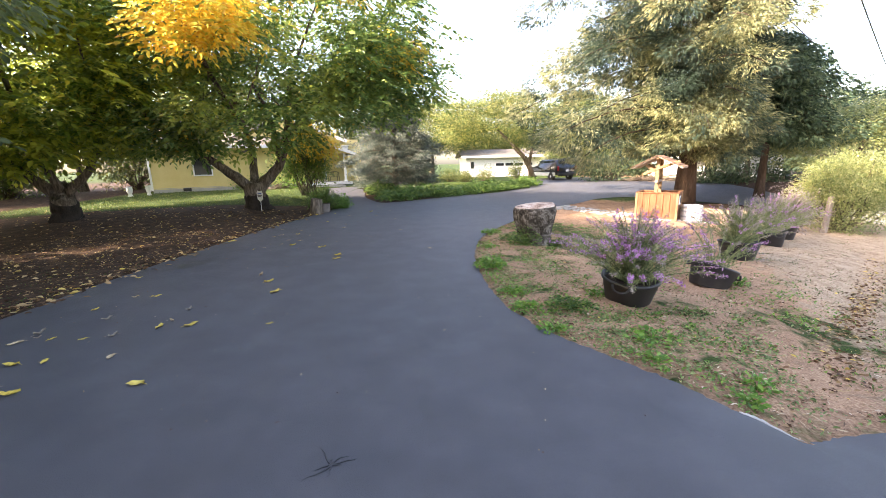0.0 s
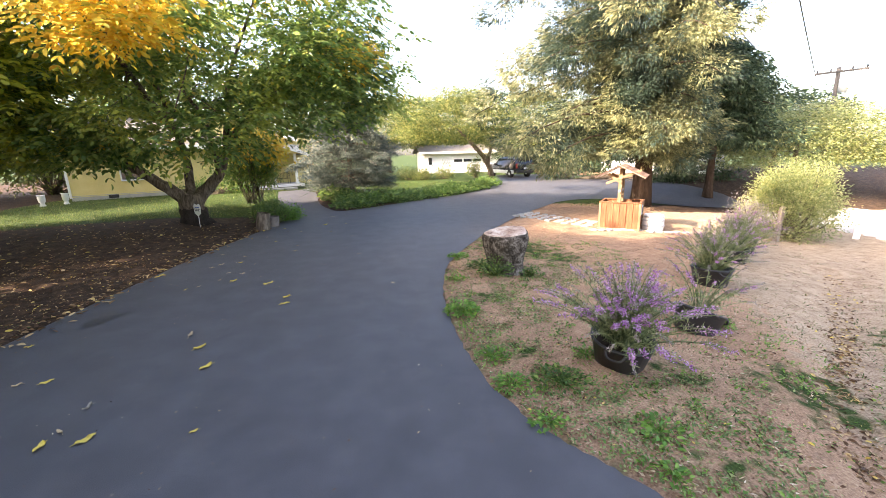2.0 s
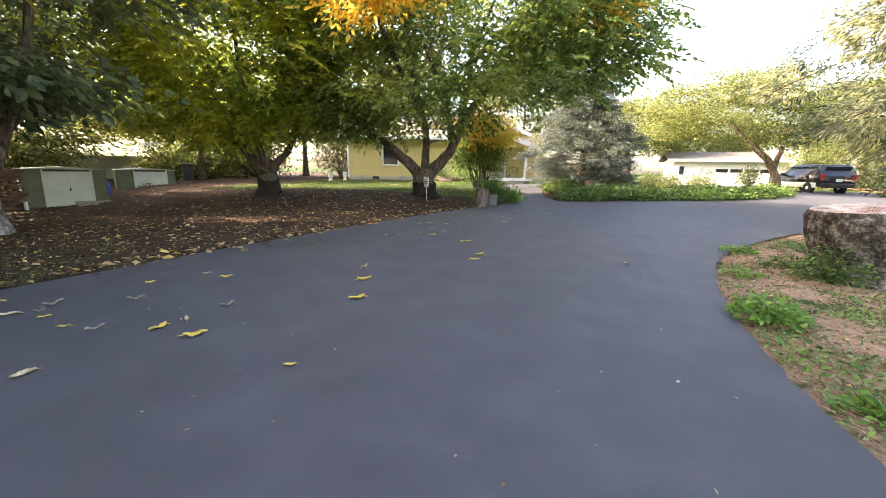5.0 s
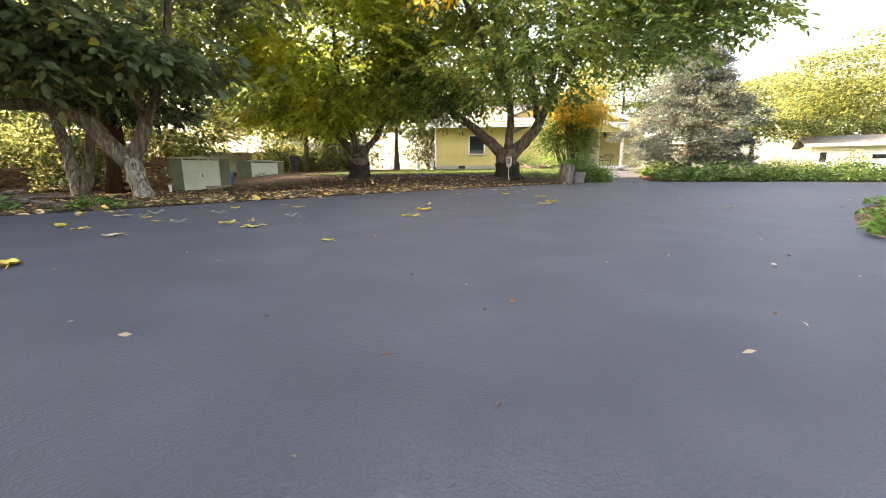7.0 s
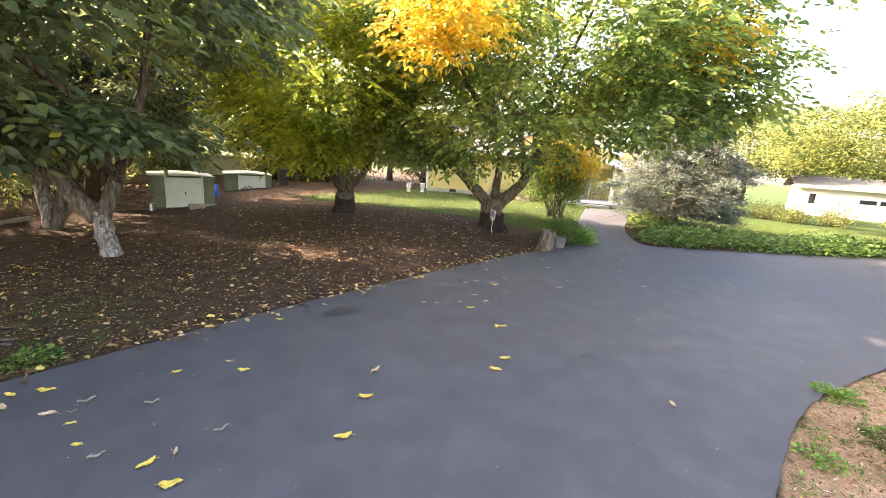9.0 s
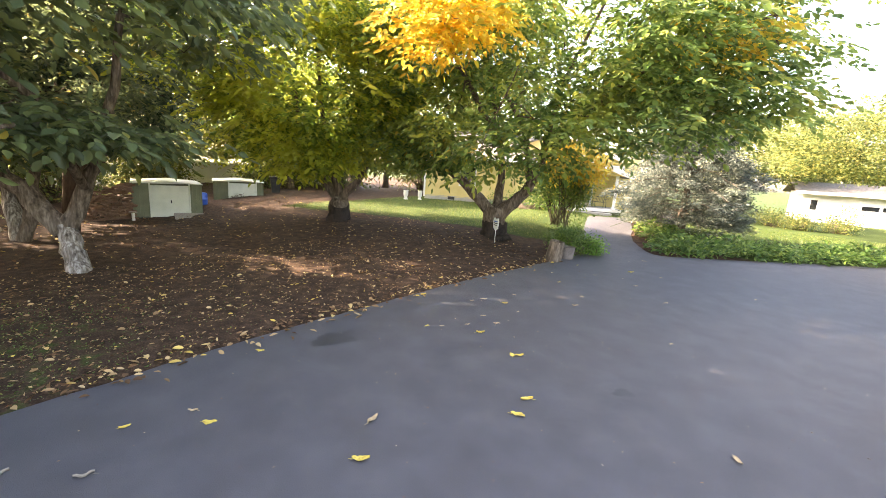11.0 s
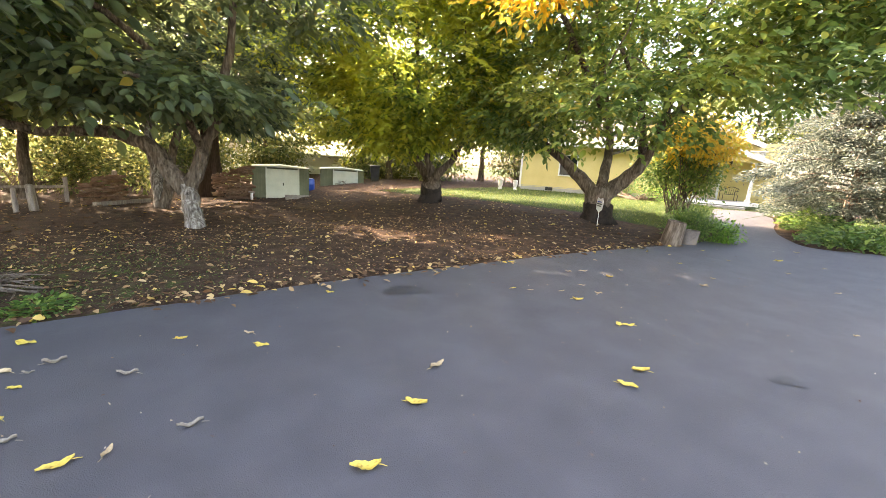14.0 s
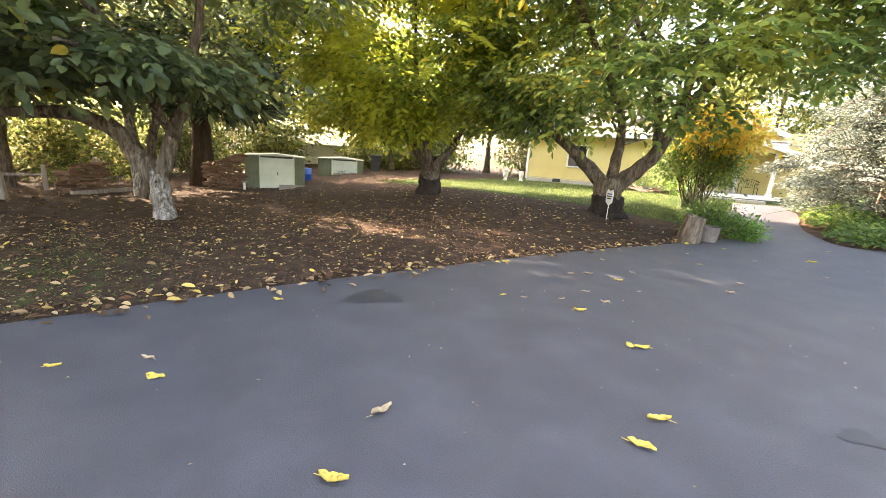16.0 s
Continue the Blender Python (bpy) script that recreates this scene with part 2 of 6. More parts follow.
BLUE_PLASTIC = surface("blue_plastic", [(0.3, (0.01, 0.05, 0.25)), (0.6, (0.02, 0.09, 0.38))], 3, 40, 0.4, 0.05, 0.001, 0.5)
DARK_METAL = surface("dark_iron", [(0.3, (0.012, 0.012, 0.012)), (0.6, (0.04, 0.04, 0.04))], 5, 60, 0.5, 0.2, 0.002)
DOOR_PAINT = surface("beige_door_paint", [(0.3, (0.5, 0.4, 0.26)), (0.6, (0.62, 0.52, 0.37))], 3, 40, 0.6, 0.1, 0.002)
CAR_BLACK = surface("dark_car_paint", [(0.3, (0.012, 0.013, 0.016)), (0.6, (0.02, 0.021, 0.025))], 2, 60, 0.22, 0.0, 0.001, 0.6)
CAR_SILVER = surface("silver_car_trim", [(0.3, (0.45, 0.46, 0.47)), (0.6, (0.55, 0.56, 0.57))], 2, 60, 0.3, 0.0, 0.001, 0.6, 0.4)
RUBBER = surface("tyre_rubber", [(0.3, (0.012, 0.012, 0.012)), (0.6, (0.025, 0.025, 0.025))], 8, 80, 0.85, 0.3, 0.004)
DARK_GLASS = surface("dark_window_glass", [(0.3, (0.012, 0.014, 0.016)), (0.6, (0.03, 0.033, 0.036))], 1, 4, 0.06, 0.0, 0.001, 0.6)
TAIL_RED = surface("red_lamp_plastic", [(0.3, (0.3, 0.01, 0.01)), (0.6, (0.45, 0.02, 0.02))], 3, 30, 0.3, 0.0)
SAGE_LEAF = leafy("sage_leaves", [(0, (0.085, 0.12, 0.05)), (0.6, (0.19, 0.24, 0.1)), (1, (0.32, 0.35, 0.16))], through=0.4, rough=0.7)
SAGE_FLOWER = leafy("purple_sage_flowers", [(0, (0.3, 0.1, 0.29)), (0.5, (0.45, 0.2, 0.42)), (1, (0.57, 0.39, 0.53))], through=0.3, rough=0.8)
SAGE_DRY = leafy("faded_sage_stalks", [(0, (0.2, 0.15, 0.12)), (1, (0.45, 0.38, 0.36))], through=0.2, rough=0.8)
WEED = leafy("fresh_weed_leaves", [(0, (0.06, 0.15, 0.02)), (0.6, (0.12, 0.26, 0.035)), (1, (0.22, 0.36, 0.06))], through=0.35)
WEED_PALE = leafy("dusty_green_seedlings", [(0, (0.08, 0.13, 0.04)), (0.6, (0.17, 0.24, 0.075)), (1, (0.3, 0.34, 0.13))], through=0.35, rough=0.6)
BLADE = leafy("grass_blades", [(0, (0.031, 0.062, 0.009)), (0.6, (0.070, 0.117, 0.020)), (0.9, (0.133, 0.156, 0.035)), (1, (0.250, 0.218, 0.086))], through=0.35)
LITTER = leafy("fallen_leaf_litter", [(0, (0.06, 0.03, 0.015)), (0.45, (0.17, 0.09, 0.04)), (0.72, (0.34, 0.22, 0.1)), (0.88, (0.5, 0.36, 0.18)), (1, (0.66, 0.47, 0.08))], through=0.15, rough=0.8)
CHIPS = leafy("dry_grass_and_bark_chips", [(0, (0.09, 0.045, 0.025)), (0.5, (0.25, 0.15, 0.09)), (0.85, (0.45, 0.33, 0.2)), (1, (0.62, 0.52, 0.38))], through=0.05, rough=0.9)


# ---- building helpers ----
def mesh(name, verts, faces, mat, parent=None, smooth=False):
    me = bpy.data.meshes.new(name)
    me.from_pydata(verts, [], faces)
    me.materials.append(mat)
    if smooth:
        me.shade_smooth()
    ob = new(name, me)
    ob.parent = parent
    return ob


def part(name, bm, material, parent=None, label="", smooth=False):
    """Links a bmesh as one mesh object under a thing or a part."""
    me = bpy.data.meshes.new(name)
    bm.to_mesh(me)
    bm.free()
    me.materials.append(material)
    if smooth:
        me.shade_smooth()
    ob = new(name, me)
    ob.parent = parent
    return tagged(ob, label)


def box(size, centre=(0, 0, 0), turn=(0, 0, 0), bevel=0.006, bm=None):
    bm = bm or bmesh.new()
    b2 = bmesh.new()
    bmesh.ops.create_cube(b2, size=1.0)
    for v in b2.verts:
        v.co = Vector((v.co.x * size[0], v.co.y * size[1], v.co.z * size[2]))
    if bevel:
        bmesh.ops.bevel(b2, geom=b2.edges[:], offset=min(bevel, min(size) * 0.3), segments=1, affect="EDGES")
    b2.transform(pose(*centre, *turn))
    t = bpy.data.meshes.new("t")
    b2.to_mesh(t)
    bm.from_mesh(t)
    bpy.data.meshes.remove(t)
    b2.free()
    return bm


def lathe(profile, sides=24, wobble=0.0, seed=0, bm=None, shift=(0, 0, 0)):
    """A turned shape from (radius, height) pairs, closed where the radius is 0."""
    rnd = random.Random(seed)
    bm = bm or bmesh.new()
    off = [1 + wobble * rnd.uniform(-1, 1) for _ in range(sides)]
    rings = []
    for r, z in profile:
        rings.append([bm.verts.new((shift[0] + r * off[i] * math.cos(2 * math.pi * i / sides), shift[1] + r * off[i] * math.sin(2 * math.pi * i / sides), shift[2] + z)) for i in range(sides)])
    for a, c in zip(rings, rings[1:]):
        for i in range(sides):
            j = (i + 1) % sides
            bm.faces.new((a[i], a[j], c[j], c[i]))
    if profile[0][0] < 1e-3 or profile[-1][0] < 1e-3:
        bmesh.ops.remove_doubles(bm, verts=bm.verts[:], dist=1e-4)
    bmesh.ops.recalc_face_normals(bm, faces=bm.faces[:])
    return bm


def tube(points, radii, sides=8, verts=None, faces=None, rough=0.0, rnd=random):
    """Adds a tapered tube along points to the lists."""
    verts = [] if verts is None else verts
    faces = [] if faces is None else faces
    start = len(verts)
    pts = [Vector(p) for p in points]
    side = None
    for i, (p, r) in enumerate(zip(pts, radii)):
        ahead = (pts[min(i + 1, len(pts) - 1)] - pts[max(i - 1, 0)]).normalized()
        if side is None:
            side = ahead.orthogonal().normalized()
        side = (side - ahead * side.dot(ahead)).normalized()
        up = ahead.cross(side)
        for k in range(sides):
            a = 2 * math.pi * k / sides
            rr = r * (1 + rough * rnd.uniform(-1, 1))
            verts.append(tuple(p + side * math.cos(a) * rr + up * math.sin(a) * rr))
    for i in range(len(pts) - 1):
        for k in range(sides):
            a, b = start + i * sides + k, start + i * sides + (k + 1) % sides
            faces.append((a, b, b + sides, a + sides))
    faces.append(tuple(start + (len(pts) - 1) * sides + k for k in range(sides)))
    faces.append(tuple(start + k for k in reversed(range(sides))))
    return verts, faces


def curve_through(pts, steps=5):
    """A smooth line through a few points."""
    p = [Vector(q) for q in pts]
    p = [p[0] * 2 - p[1], *p, p[-1] * 2 - p[-2]]
    out = []
    for i in range(1, len(p) - 2):
        for s in range(steps):
            t = s / steps
            out.append(0.5 * (2 * p[i] + (p[i + 1] - p[i - 1]) * t + (2 * p[i - 1] - 5 * p[i] + 4 * p[i + 1] - p[i + 2]) * t * t + (3 * p[i] - p[i - 1] - 3 * p[i + 1] + p[i + 2]) * t ** 3))
    out.append(p[-2])
    return out


def unit(a):
    return a / np.maximum(np.linalg.norm(a, axis=-1, keepdims=True), 1e-9)


def leaves(name, base, ahead, length, width, mat, parent=None, fold=0.16, rng=None, full=False):
    """One mesh of many folded leaves: arrays of their feet, ways, lengths and widths. full: rounded outlines."""
    rng = rng or np.random.default_rng(1)
    n = len(base)
    ahead = unit(ahead)
    side = unit(np.cross(ahead, unit(rng.normal(size=(n, 3)) * 0.5 + (0, 0, 1))))
    up = np.cross(side, ahead)
    L, W = np.asarray(length).reshape(-1, 1), np.asarray(width).reshape(-1, 1)

    def at(l, w, h):
        return base + ahead * L * l + side * W * w + up * W * h

    if full:
        v = [at(0, 0, 0), at(0.18, 0.33, fold * 0.8), at(0.48, 0.5, fold), at(0.78, 0.34, fold * 0.5), at(1, 0, -0.2), at(0.78, -0.34, fold * 0.5), at(0.48, -0.5, fold), at(0.18, -0.33, fold * 0.8)]
        tri = [0, 1, 2, 0, 2, 3, 0, 3, 4, 0, 4, 5, 0, 5, 6, 0, 6, 7]
    else:
        v = [at(0, 0, 0), at(0.45, 0.5, fold), at(1, 0, -0.12), at(0.45, -0.5, fold)]
        tri = [0, 1, 2, 0, 2, 3]
    k, m = len(v), len(tri) // 3
    co = np.stack(v, 1).reshape(-1, 3)
    idx = (np.arange(n)[:, None] * k + np.array(tri)[None]).reshape(-1)
    me = bpy.data.meshes.new(name)
    me.vertices.add(n * k)
    me.vertices.foreach_set("co", co.astype(np.float32).ravel())
    me.loops.add(n * m * 3)
    me.loops.foreach_set("vertex_index", idx.astype(np.int32))
    me.polygons.add(n * m)
    me.polygons.foreach_set("loop_start", (np.arange(n * m) * 3).astype(np.int32))
    me.update(calc_edges=True)
    me.validate()
    me.materials.append(mat)
    ob = new(name, me)
    ob.parent = parent
    return ob


def smooth(a, b, x):
    t = np.clip((np.asarray(x, float) - a) / (b - a), 0, 1)
    return t * t * (3 - 2 * t)


# ---- the lie of the land ----
DITCH = np.array([(2.1, 2.1), (2.6, 2.4), (3.1, 2.95), (4.15, 3.85), (5.65, 5.1), (8.1, 7.3)])


def ditch_distance(x, y):
    """How far points lie from the hollow that runs along the verge."""
    p = np.stack([x, y], -1)
    best = np.full(p.shape[:-1], 1e9)
    for q0, q1 in zip(DITCH, DITCH[1:]):
        d = q1 - q0
        t = np.clip(((p - q0) @ d) / (d @ d), 0, 1)
        best = np.minimum(best, np.linalg.norm(p - q0 - t[..., None] * d, axis=-1))
    return best


def land(x, y):
    """Height of the ground: level drive, yard falling away to one side, a verge falling to the street, a rise to the house."""
    x, y = np.asarray(x, float), np.asarray(y, float)
    d = np.maximum(-4.8 - x, 0)
    near = -0.036 * np.minimum(d, 14)
    up = 0.2 * smooth(0, 3, d) + 0.16 * smooth(14, 20, y)
    w = smooth(7.5, 13.5, y)
    left = np.where(d > 0, near * (1 - w) + up * w, 0.0)
    e = np.maximum(x - 1.3, 0)
    right = -0.062 * np.minimum(e, 14) * (1 - smooth(15, 24, y)) * smooth(0.5, 4.0, y + e * 0.5)
    ditch = -0.11 * np.exp(-((ditch_distance(x, y) / 0.33) ** 2))
    return left + right + ditch + 0.16 * smooth(16, 22, y) * smooth(-6.5, -4.5, x) * (1 - smooth(-3, 0, x))


def on_land(x, y, lift=0.0):
    return Vector((x, y, float(land(x, y)) + lift))


EDGE_YARD = [(-4.9, -16), (-4.7, -6), (-4.62, 0), (-4.6, 3.5), (-4.64, 5.4), (-4.58, 7.0), (-4.52, 8.2), (-4.36, 10.2), (-4.12, 12.0), (-3.95, 13.2), (-4.0, 14.4), (-4.4, 15.6), (-5.0, 17.2), (-5.7, 19.4), (-6.5, 22.2)]
EDGE_BED = [(-4.9, 23.2), (-4.2, 20.6), (-3.7, 18.4), (-3.1, 16.8), (-2.5, 15.85), (-1.8, 16.2), (-0.2, 17.7), (1.2, 19.1), (2.9, 20.9), (4.6, 23.2), (5.9, 26.0), (6.6, 29.0), (7.0, 36.0), (13.5, 36.0), (15.5, 30.0), (16.5, 20.0)]
EDGE_ISLAND = [(15.8, 17.2), (12.5, 17.6), (9.5, 19.0), (7.2, 18.4), (5.3, 16.2), (3.9, 14.1), (3.2, 12.9), (2.0, 10.7), (1.2, 9.0), (0.7, 7.8), (0.46, 6.4), (0.46, 5.1), (0.57, 4.1), (0.76, 3.5), (1.0, 3.08), (1.32, 2.68), (1.55, 2.4), (1.72, 2.17), (1.86, 2.11), (1.98, 1.93), (2.12, 1.99), (2.5, 2.02), (3.1, 1.98), (5.0, 1.5), (9.0, 0.2), (20, -4), (40, -10), (40, -16)]


def spline2(pts, steps=8, jitter=0.0, seed=0):
    rnd = random.Random(seed)
    out = [(p.x + rnd.uniform(-jitter, jitter), p.y + rnd.uniform(-jitter, jitter)) for p in curve_through([(x, y, 0) for x, y in pts], steps)]
    return out


OUTLINE = spline2(EDGE_YARD, 8, 0.018, 1) + spline2(EDGE_BED, 6, 0.02, 2) + spline2(EDGE_ISLAND, 8, 0.015, 3)
POLY = np.array(OUTLINE)


def inside(x, y, poly=POLY):
    """Which points lie on the drive."""
    x, y = np.asarray(x, float), np.asarray(y, float)
    r = np.zeros(x.shape, bool)
    a, b = poly, np.roll(poly, -1, 0)
    for (x0, y0), (x1, y1) in zip(a, b):
        if y0 != y1:
            r ^= ((y0 > y) != (y1 > y)) & (x < (x1 - x0) * (y - y0) / (y1 - y0) + x0)
    return r


def edge_distance(x, y):
    """How far points lie from the drive's edge."""
    p = np.stack([np.asarray(x, float), np.asarray(y, float)], -1)
    best = np.full(p.shape[:-1], 1e9)
    a, b = POLY, np.roll(POLY, -1, 0)
    for q0, q1 in zip(a, b):
        d = q1 - q0
        t = np.clip(((p - q0) @ d) / (d @ d + 1e-12), 0, 1)
        best = np.minimum(best, np.linalg.norm(p - q0 - t[..., None] * d, axis=-1))
    return best


def ground_sheet():
    xs = np.concatenate([[-1500, -600, -250, -120, -70, -50, -40], np.arange(-32, -14, 1.0), np.arange(-14, 14, 0.2), np.arange(14, 34, 1.0), [40, 55, 80, 130, 260, 600, 1500]])
    ys = np.concatenate([[-1500, -600, -250, -100, -50, -30], np.arange(-18, -2, 1.0), np.arange(-2, 20, 0.2), np.arange(20, 46, 1.0), [50, 60, 80, 120, 250, 600, 1500]])
    X, Y = np.meshgrid(xs, ys)
    drive = inside(X, Y)
    away = edge_distance(X, Y)
    rng = np.random.default_rng(3)
    Z = land(X, Y) + np.where(drive, -0.05, rng.normal(0, 0.010, X.shape) + 0.02 * smooth(0, 0.6, away))
    Z = np.where((np.abs(X) > 60) | (np.abs(Y) > 80), -0.6, Z)
    ny, nx = X.shape
    v = np.stack([X, Y, Z], -1).reshape(-1, 3)
    i = (np.arange(ny - 1)[:, None] * nx + np.arange(nx - 1)[None]).ravel()
    f = np.stack([i, i + 1, i + nx + 1, i + nx], 1)
    ob = mesh("ground", v.tolist(), f.tolist(), EARTH, smooth=True)
    lawn = smooth(-0.5, 0.5, Y - (12.9 + 0.33 * (X + 11))) * smooth(0.0, 0.6, -4.4 - X) * smooth(-16, -14, X)
    lawn = np.maximum(lawn, smooth(0, 1.5, Y - 17.0) * smooth(-4, -2, X) * (1 - smooth(12, 14, X)))
    lawn = np.maximum(lawn, 0.75 * np.exp(-(((X - 2.3) / 1.1) ** 2 + ((Y - 9.2) / 1.6) ** 2)))
    lawn = np.maximum(lawn, 0.62 * np.exp(-(((X - 3.6) / 0.8) ** 2 + ((Y - 3.6) / 0.8) ** 2)))
    lawn = np.maximum(lawn, 0.42 * (1 - smooth(0.1, 0.4, away)) * (X > 0) * (Y < 10))
    lawn = np.maximum(lawn, 0.4 * (1 - smooth(1.0, 2.2, np.hypot(X + 5.6, Y - 3.2))))
    for cx, cy, r in ((3.0, 8.3, 1.0), (2.4, 3.9, 0.5), (1.0, 6.0, 0.5), (5.8, 4.4, 0.9), (1.1, 4.4, 0.4), (2.0, 2.8, 0.4), (7.4, 3.6, 0.9), (1.3, 7.6, 0.7), (3.7, 2.5, 0.5), (4.6, 3.0, 0.7)):
        lawn = np.maximum(lawn, 0.56 * np.exp(-((X - cx) ** 2 + (Y - cy) ** 2) / r ** 2))
    lawn = np.maximum(lawn, 0.7 * smooth(40, 60, np.hypot(X, Y)))
    dry = smooth(1.8, 4.5, X + 0.45 * (6 - Y)) * (Y < 16)
    duff = smooth(0.25, 0.6, X) * (1 - smooth(3.0, 6.0, X + 0.5 * (5 - Y))) + 0.9 * np.exp(-(((X - 6) / 3.0) ** 2 + ((Y - 13) / 2.5) ** 2))
    for key, val in (("lawn", lawn), ("dry", dry), ("duff", np.minimum(duff, 1))):
        ob.data.attributes.new(key, "FLOAT", "POINT").data.foreach_set("value", val.astype(np.float32).ravel())
    return tagged(ob, "bare earth, dry verge and mown lawn round a drive", "ground", kind="structure")


def drive_sheet():
    from mathutils import geometry
    gx, gy = np.meshgrid(np.arange(-5, 31, 0.5), np.arange(-16, 35, 0.5))
    gx, gy = gx.ravel(), gy.ravel()
    keep = inside(gx, gy) & (edge_distance(gx, gy) > 0.15)
    pts = [Vector(p) for p in OUTLINE] + [Vector((a, b)) for a, b in zip(gx[keep], gy[keep])]
    n = len(OUTLINE)
    v, _, f, *_ = geometry.delaunay_2d_cdt(pts, [], [list(range(n))], 1, 1e-5)
    verts = [(p.x, p.y, float(land(p.x, p.y)) + 0.012 + (0.006 * noise.noise((p.x * 0.5, p.y * 0.5, 0)))) for p in v]
    ob = mesh("drive", verts, [list(q) for q in f], ASPHALT, smooth=True)
    return tagged(ob, "freshly sealed dark asphalt drive curving past an island", "road", kind="structure")



def kerb_lip():
    """A worn pale rim where the drive ends in a tip at the verge."""
    line = [Vector((x, y, float(land(x, y)) + 0.012)) for x, y in ((1.76, 2.155), (1.82, 2.135), (1.88, 2.1), (1.94, 2.0), (1.98, 1.95))]
    v, f = tube(curve_through(line, 5), [0.003 + 0.009 * math.sin(math.pi * min(1, 0.1 + i / 20)) for i in range(21)], 6, rough=0.3, rnd=random.Random(4))
    tagged(mesh("kerb_lip", v, f, CONCRETE, None, True), "worn pale concrete rim at the drive's tip", "kerb", kind="structure")


ground_sheet()
drive_sheet()
kerb_lip()


# ---- trees ----
def clump_centres(rng, boxes, count):
    """Clump centres in the outer part of some ellipsoids (centre, radii, share)."""
    out = []
    for (c, r, share) in boxes:
        n = int(count * share)
        d = unit(rng.normal(size=(n * 2, 3)))
        d = d[d[:, 2] > -0.75][:n]
        rad = rng.uniform(0.45, 1.0, (len(d), 1)) ** 0.6
        out.append(np.array(c) + d * rad * np.array(r))
    return np.concatenate(out)


def broadleaf(name, label, limbs, crowns, mats, clumps=200, per=150, leaf=(0.15, 0.075), spread=0.36, seed=1, droop=0.24, trunk_mat=None, base_mat=None, base_height=0.0, gold=None, twig=0.017, floor=None, full=True, leaflets=None, hollows=()):
    """A tree: tapered limbs as polylines (points, first and last radius), a crown of leaf clumps, each on its own twig."""
    rng, rnd = np.random.default_rng(seed), random.Random(seed)
    root = limbs[0][0][0]
    tree = new(name)
    tree.location = root
    o = np.array(root)
    nodes = []
    for k, (pts, r0, r1) in enumerate(limbs):
        line = curve_through(pts, 5)
        n = len(line)
        radii = [r0 + (r1 - r0) * (i / (n - 1)) ** 0.8 for i in range(n)]
        if k == 0:
            radii = [r * (1 + 0.28 * max(0, 1 - i / 3) ** 2) for i, r in enumerate(radii)]
        line = [p + Vector((rnd.uniform(-1, 1), rnd.uniform(-1, 1), rnd.uniform(-1, 1))) * r0 * 0.18 * (0 < i < n - 1) for i, p in enumerate(line)]
        if k == 0 and base_mat:
            cut = max(2, next((i for i, p in enumerate(line) if p.z - root[2] > base_height), 2))
            v, f = tube([p - Vector(root) for p in line[: cut + 1]], [r * 1.12 for r in radii[: cut + 1]], 14, rough=0.07, rnd=rnd)
            mesh("trunk_foot", v, f, base_mat, tree, True)
        v, f = tube([p - Vector(root) for p in line], radii, 14 if k == 0 else 9, rough=0.07, rnd=rnd)
        mesh("trunk" if k == 0 else "limb", v, f, (trunk_mat if k == 0 else None) or BARK, tree, True)
        if k or len(limbs) == 1:
            nodes += [(np.array(p), r) for p, r in zip(line[n // 3:], radii[n // 3:])]
    cc = clump_centres(rng, crowns, clumps)
    if floor is not None:
        cc = cc[cc[:, 2] > floor]
    for a, b, wide in hollows:
        a, b = np.array(a), np.array(b)
        t = np.clip(((cc - a) @ (b - a)) / ((b - a) @ (b - a)), 0, 1)[:, None]
        cc = cc[np.linalg.norm(cc - a - t * (b - a), axis=1) > wide]
    pos = np.array([p for p, _ in nodes])
    near = np.array([((pos - c) ** 2).sum(1).min() for c in cc])
    v, f = [], []
    thick = np.array([r for _, r in nodes])
    for c in cc[np.argsort(near)]:
        i = int(np.argmin(((pos - c) ** 2).sum(1)))
        a, gap = pos[i], float(np.linalg.norm(c - pos[i]))
        mid = (a + c) / 2 + rng.normal(size=3) * 0.1 * gap + (0, 0, 0.08 * gap)
        r = min(thick[i] * 0.7, twig + 0.006 * gap)
        tube(curve_through([a - o, mid - o, c - o], 3), [r, r * 0.93, r * 0.86, r * 0.8, r * 0.74, r * 0.68, r * 0.6], 5, v, f)
        pos, thick = np.vstack([pos, mid, c]), np.append(thick, (r * 0.8, r * 0.8))
    tagged(mesh("branchwork", v, f, BARK, tree, True), kind="stuff")
    groups = {}
    for c in cc:
        key = 1 if gold is not None and any(np.linalg.norm((c - np.array(g)) / np.array(r)) < 1 for g, r in gold) else 0
        groups.setdefault(key, []).append(c)
    mean = cc.mean(0)
    for key, cs in groups.items():
        cs = np.array(cs)
        idx = rng.integers(0, len(cs), len(cs) * per)
        size = rng.uniform(0.55, 1.35, len(cs))[idx][:, None]
        off = rng.normal(size=(len(idx), 3)) * (spread * 1.12, spread * 1.12, spread * 0.27) * size
        p = cs[idx] + off
        way = unit(off * (1, 1, 0.5)) * 0.8 + unit(cs[idx] - mean) * (0.45, 0.45, 0.2) + rng.normal(size=p.shape) * (0.3, 0.3, 0.16) + (0, 0, -droop)
        if floor is not None:
            ok = p[:, 2] > floor - 0.2
            p, way = p[ok], way[ok]
        s = rng.uniform(0.7, 1.25, len(p))
        if leaflets:
            way = unit(way)
            across = unit(np.cross(way, (0, 0, 1.0)))
            P, D, S = [], [], []
            for along, turn in leaflets:
                d = way * math.cos(turn) + across * math.sin(turn) + rng.normal(size=p.shape) * 0.17 - np.array((0, 0, 0.04 + 0.22 * along))
